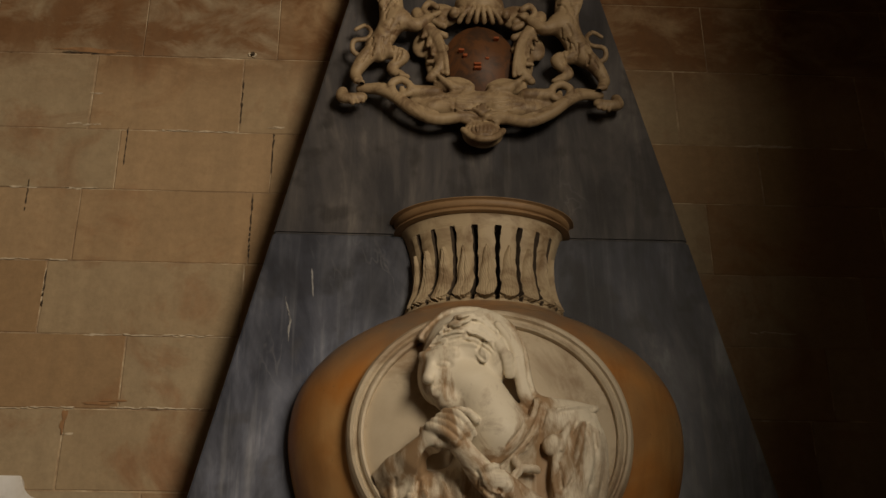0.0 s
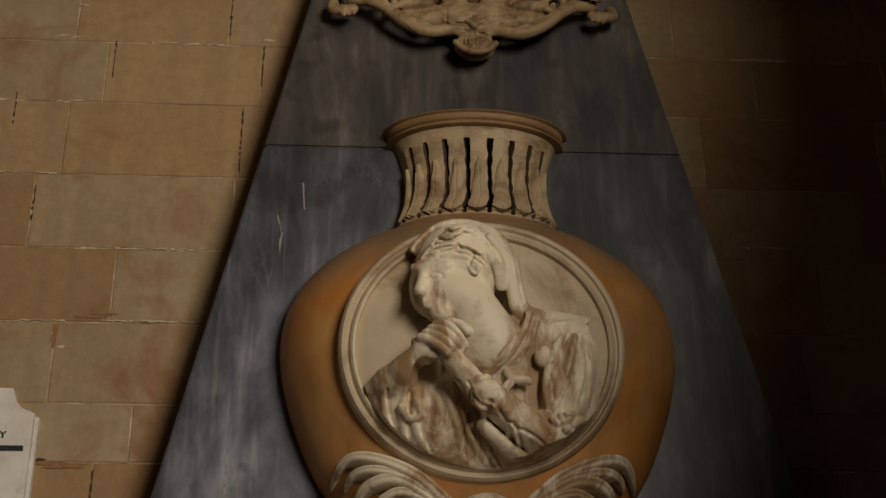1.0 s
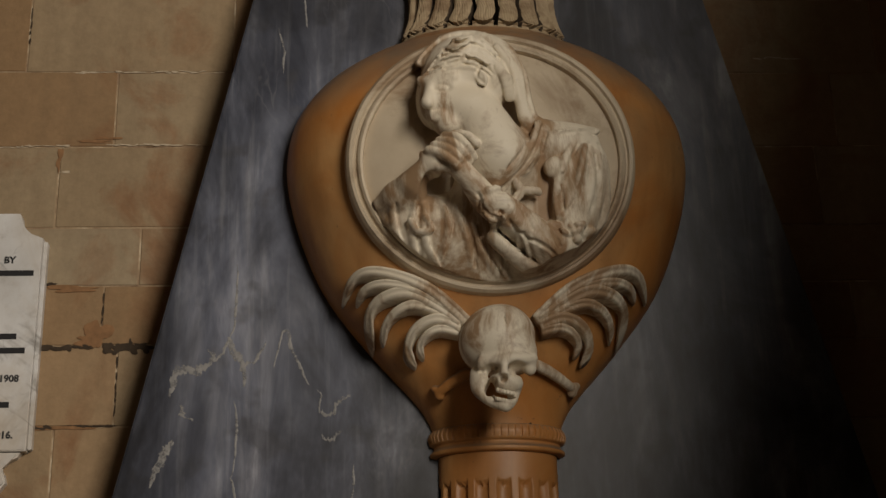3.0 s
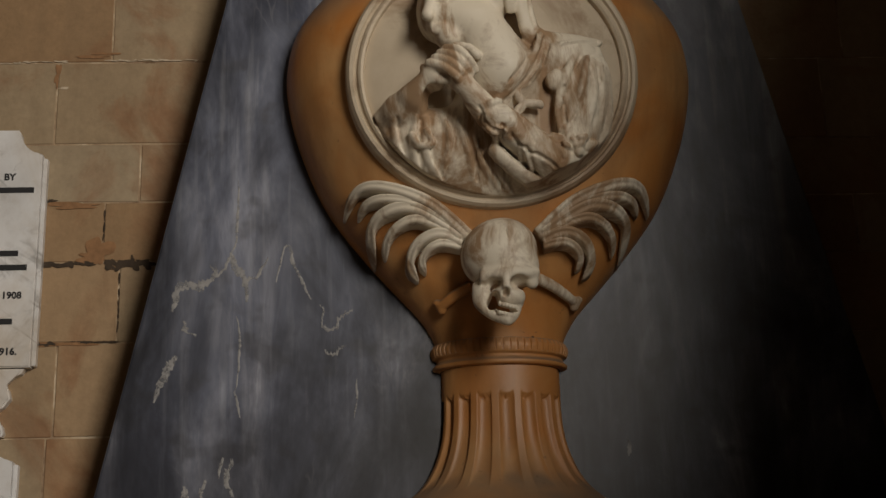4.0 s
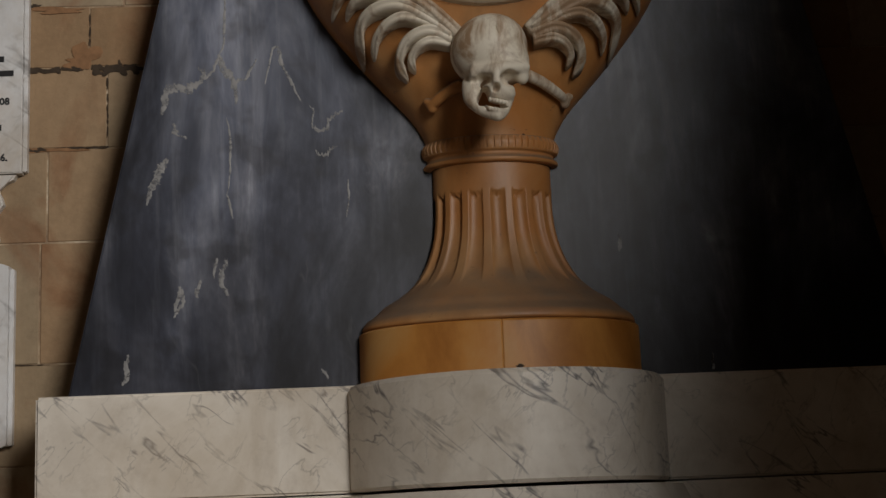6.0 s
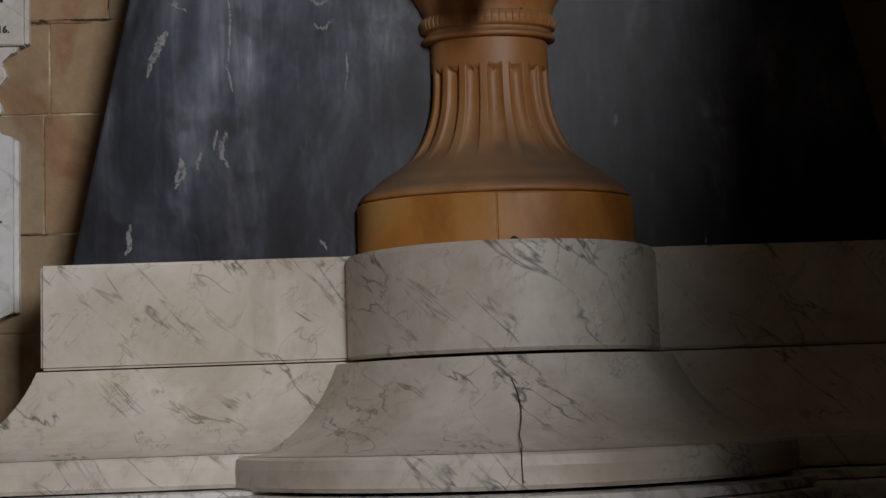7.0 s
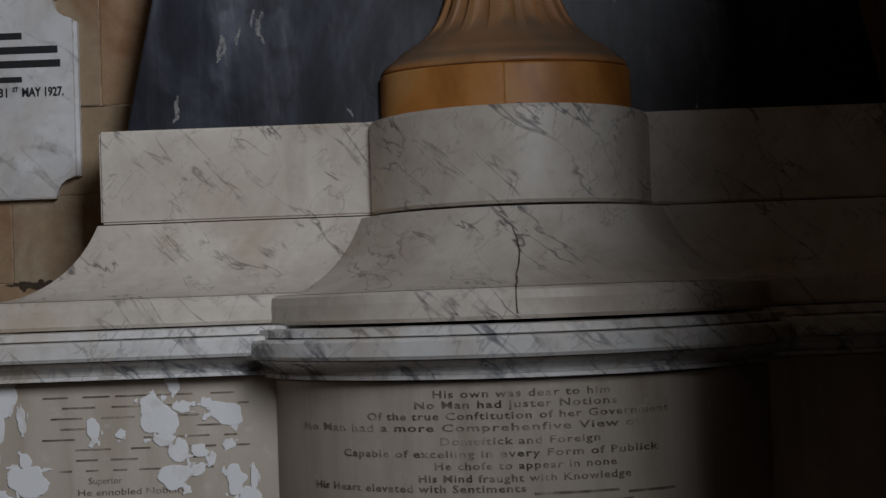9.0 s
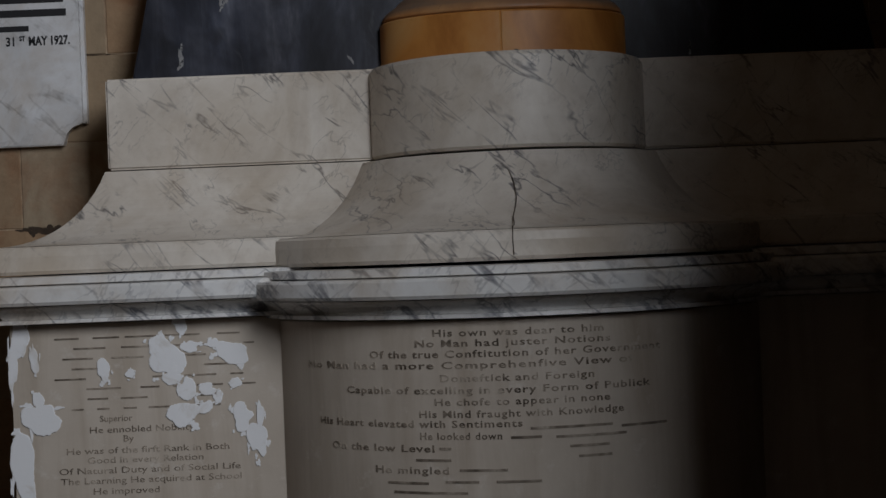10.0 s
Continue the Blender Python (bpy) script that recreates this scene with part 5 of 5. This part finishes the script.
marble_vein(0.0080, ((-0.771, 2.074), (-0.778, 2.037), (-0.784, 2.001)), 0.5, 331)
marble_vein(0.0064, ((-0.435, 1.865), (-0.421, 1.838)), 0.5, 332)
marble_vein(0.0064, ((0.523, 1.866), (0.527, 1.826)), 0.5, 333)
marble_vein(0.0080, ((0.307, 2.172), (0.310, 2.129)), 0.5, 334)
marble_vein(0.0096, ((-0.773, 2.078), (-0.781, 2.016)), 0.5, 335)
marble_vein(0.0064, ((-0.680, 2.145), (-0.686, 2.096)), 0.5, 336)
marble_vein(0.0048, ((-0.561, 3.564), (-0.550, 3.493), (-0.553, 3.423)), 0.5, 337)
marble_vein(0.0048, ((-0.491, 3.655), (-0.485, 3.565)), 0.5, 338)

# ---- wall stones ----
wall_n = tag_structure(mesh_ob("wall_north", box_bm(-4.2, 5.2, WALL_Y + 0.002, 0.5, FLOOR_Z, 7.0), M_MORTAR), "tan limestone wall of coursed blocks with pale mortar joints", "wall")
LINES = [0.40, 0.66, 0.92, 1.17, 1.42, 1.67, 1.925, 2.24, 2.49, 2.712, 2.88, 3.05, 3.296, 3.533, 3.78, 4.037, 4.262, 4.56, 4.84, 5.10, 5.38]
FIRST = {2.49: -0.987, 2.712: -1.034, 3.05: -1.18, 3.296: -1.034, 3.533: -1.294, 3.78: -0.698, 4.037: -0.646, 4.262: -0.756}
rnd = random.Random(5)
for z0, z1 in zip(LINES, LINES[1:]):
    x = FIRST.get(z0, -1.2 + rnd.uniform(-0.2, 0.3))
    cuts = [x]
    while cuts[0] > -2.2:
        cuts.insert(0, cuts[0] - rnd.uniform(0.40, 0.62))
    while cuts[-1] < 1.7:
        cuts.append(cuts[-1] + rnd.uniform(0.40, 0.66))
    for x0, x1 in zip(cuts, cuts[1:]):
        g = rnd.uniform(0.0010, 0.0034)
        part("stone_block", box_bm(x0 + g, x1 - g, WALL_Y - rnd.uniform(0.0, 0.0012), WALL_Y + 0.05, z0 + g, z1 - g, 0.002, seg=1), M_WALL, wall_n)

# ---- mortar smears and broken joints on the wall ----
rw = random.Random(21)
SMEARS = ((-1.0, -0.76, 4.262), (-0.66, -0.62, 4.285), (-1.45, -1.38, 4.037), (-1.28, -1.18, 4.037), (-1.45, -1.38, 3.78), (-1.30, -1.24, 3.782), (-1.15, -0.73, 3.533), (-1.45, -1.15, 3.296), (-1.05, -0.80, 3.300), (0.86, 1.02, 4.262), (0.82, 0.92, 3.58), (-1.24, -1.22, 4.40), (-1.30, -1.20, 4.28), (-1.18, -1.172, 3.22))
for x0, x1, z in SMEARS:
    x = x0
    while x < x1:
        w = rw.uniform(0.006, 0.05)
        part("mortar_smear", blotch(x + w / 2, z + rw.uniform(-0.003, 0.003), w / 2, rw.uniform(0.0010, 0.0032), rw.randint(0, 9999), WALL_Y - 0.0015, 0.0004, 0.9, 30, rw.uniform(-4, 4)), M_SMEAR, wall_n)
        x += w * rw.uniform(0.5, 1.3)
for x0, x1, z0, z1 in ((-1.108, -1.104, 4.13, 4.24), (-0.646, -0.640, 4.11, 4.26), (-0.698, -0.694, 3.80, 4.0), (-1.39, -1.386, 3.95, 4.03), (-1.294, -1.290, 3.62, 3.72), (-0.987, -0.984, 2.52, 2.68), (-1.034, -1.032, 2.74, 2.87), (-0.756, -0.75, 4.30, 4.47)):
    z = z0
    while z < z1:
        h = rw.uniform(0.012, 0.04)
        part("open_joint", blotch((x0 + x1) / 2 + rw.uniform(-0.001, 0.001), z + h / 2, 0.0022, h / 2, rw.randint(0, 9999), WALL_Y - 0.0016, 0.0004, 0.7, 20), M_DARK, wall_n)
        z += h + rw.uniform(-0.004, 0.012)
for x0, x1, z, h in ((-1.19, -1.06, 2.705, 0.008), (-1.02, -0.90, 2.706, 0.014), (-1.18, -1.165, 2.885, 0.006), (-1.20, -1.15, 2.488, 0.006), (-1.12, -0.99, 2.491, 0.003), (-1.23, -1.15, 1.925, 0.002), (-1.42, -1.14, 1.415, 0.013), (-1.33, -1.22, 4.566, 0.004)):
    x = x0
    while x < x1:
        w = rw.uniform(0.006, 0.022)
        part("broken_joint", blotch(x, z + rw.uniform(-0.4, 0.4) * h, w, h * rw.uniform(0.35, 1.0), rw.randint(0, 9999), WALL_Y - 0.0018 - 0.0002 * rw.random(), 0.0004, 0.9, 30), M_DARK, wall_n)
        x += w * 0.9
for x, z, rx, rz in ((-1.045, 2.745, 0.030, 0.040), (-1.12, 2.872, 0.075, 0.008), (-1.06, 2.725, 0.045, 0.016), (-1.13, 2.487, 0.06, 0.007), (-1.25, 4.575, 0.10, 0.010), (-1.09, 3.312, 0.050, 0.004), (-1.05, 3.322, 0.03, 0.005), (-1.18, 3.26, 0.008, 0.03)):
    part("worn_patch", blotch(x, z, rx, rz, rw.randint(0, 9999), WALL_Y - 0.0021, 0.0004, 0.8, 50), M_TAN, wall_n)

# ---- small marks: an old iron fixing in the wall, drilled holes in the urn ----
fixing = thing("wall_fixing", "small rusted iron fixing in a mortar-filled hole", "wall fixing")
part("mortar_plug", blotch(-0.731, 4.573, 0.013, 0.009, 71, WALL_Y - 0.0015, 0.004, 0.5, 26), M_SMEAR, fixing)
part("iron_stub", blotch(-0.729, 4.573, 0.006, 0.006, 72, WALL_Y - 0.005, 0.010, 0.2, 16), M_DARK, fixing)
for x, z, r in ((0.076, 2.412, 0.0035), (0.101, 2.395, 0.0025)):
    part("drilled_hole", blotch(x, z, r, r, 73, belly_y(x, z) - 0.001, 0.001, 0.2, 14), M_DARK, urn_body, "small dark drilled hole")
part("notch", blotch(0.025, 1.831, 0.010, 0.005, 74, AXIS_Y - UK * math.sqrt(0.342 ** 2 - 0.025 ** 2) - 0.0008, 0.0012, 0.6, 20), M_DARK, drum, "small dark chip in the drum")
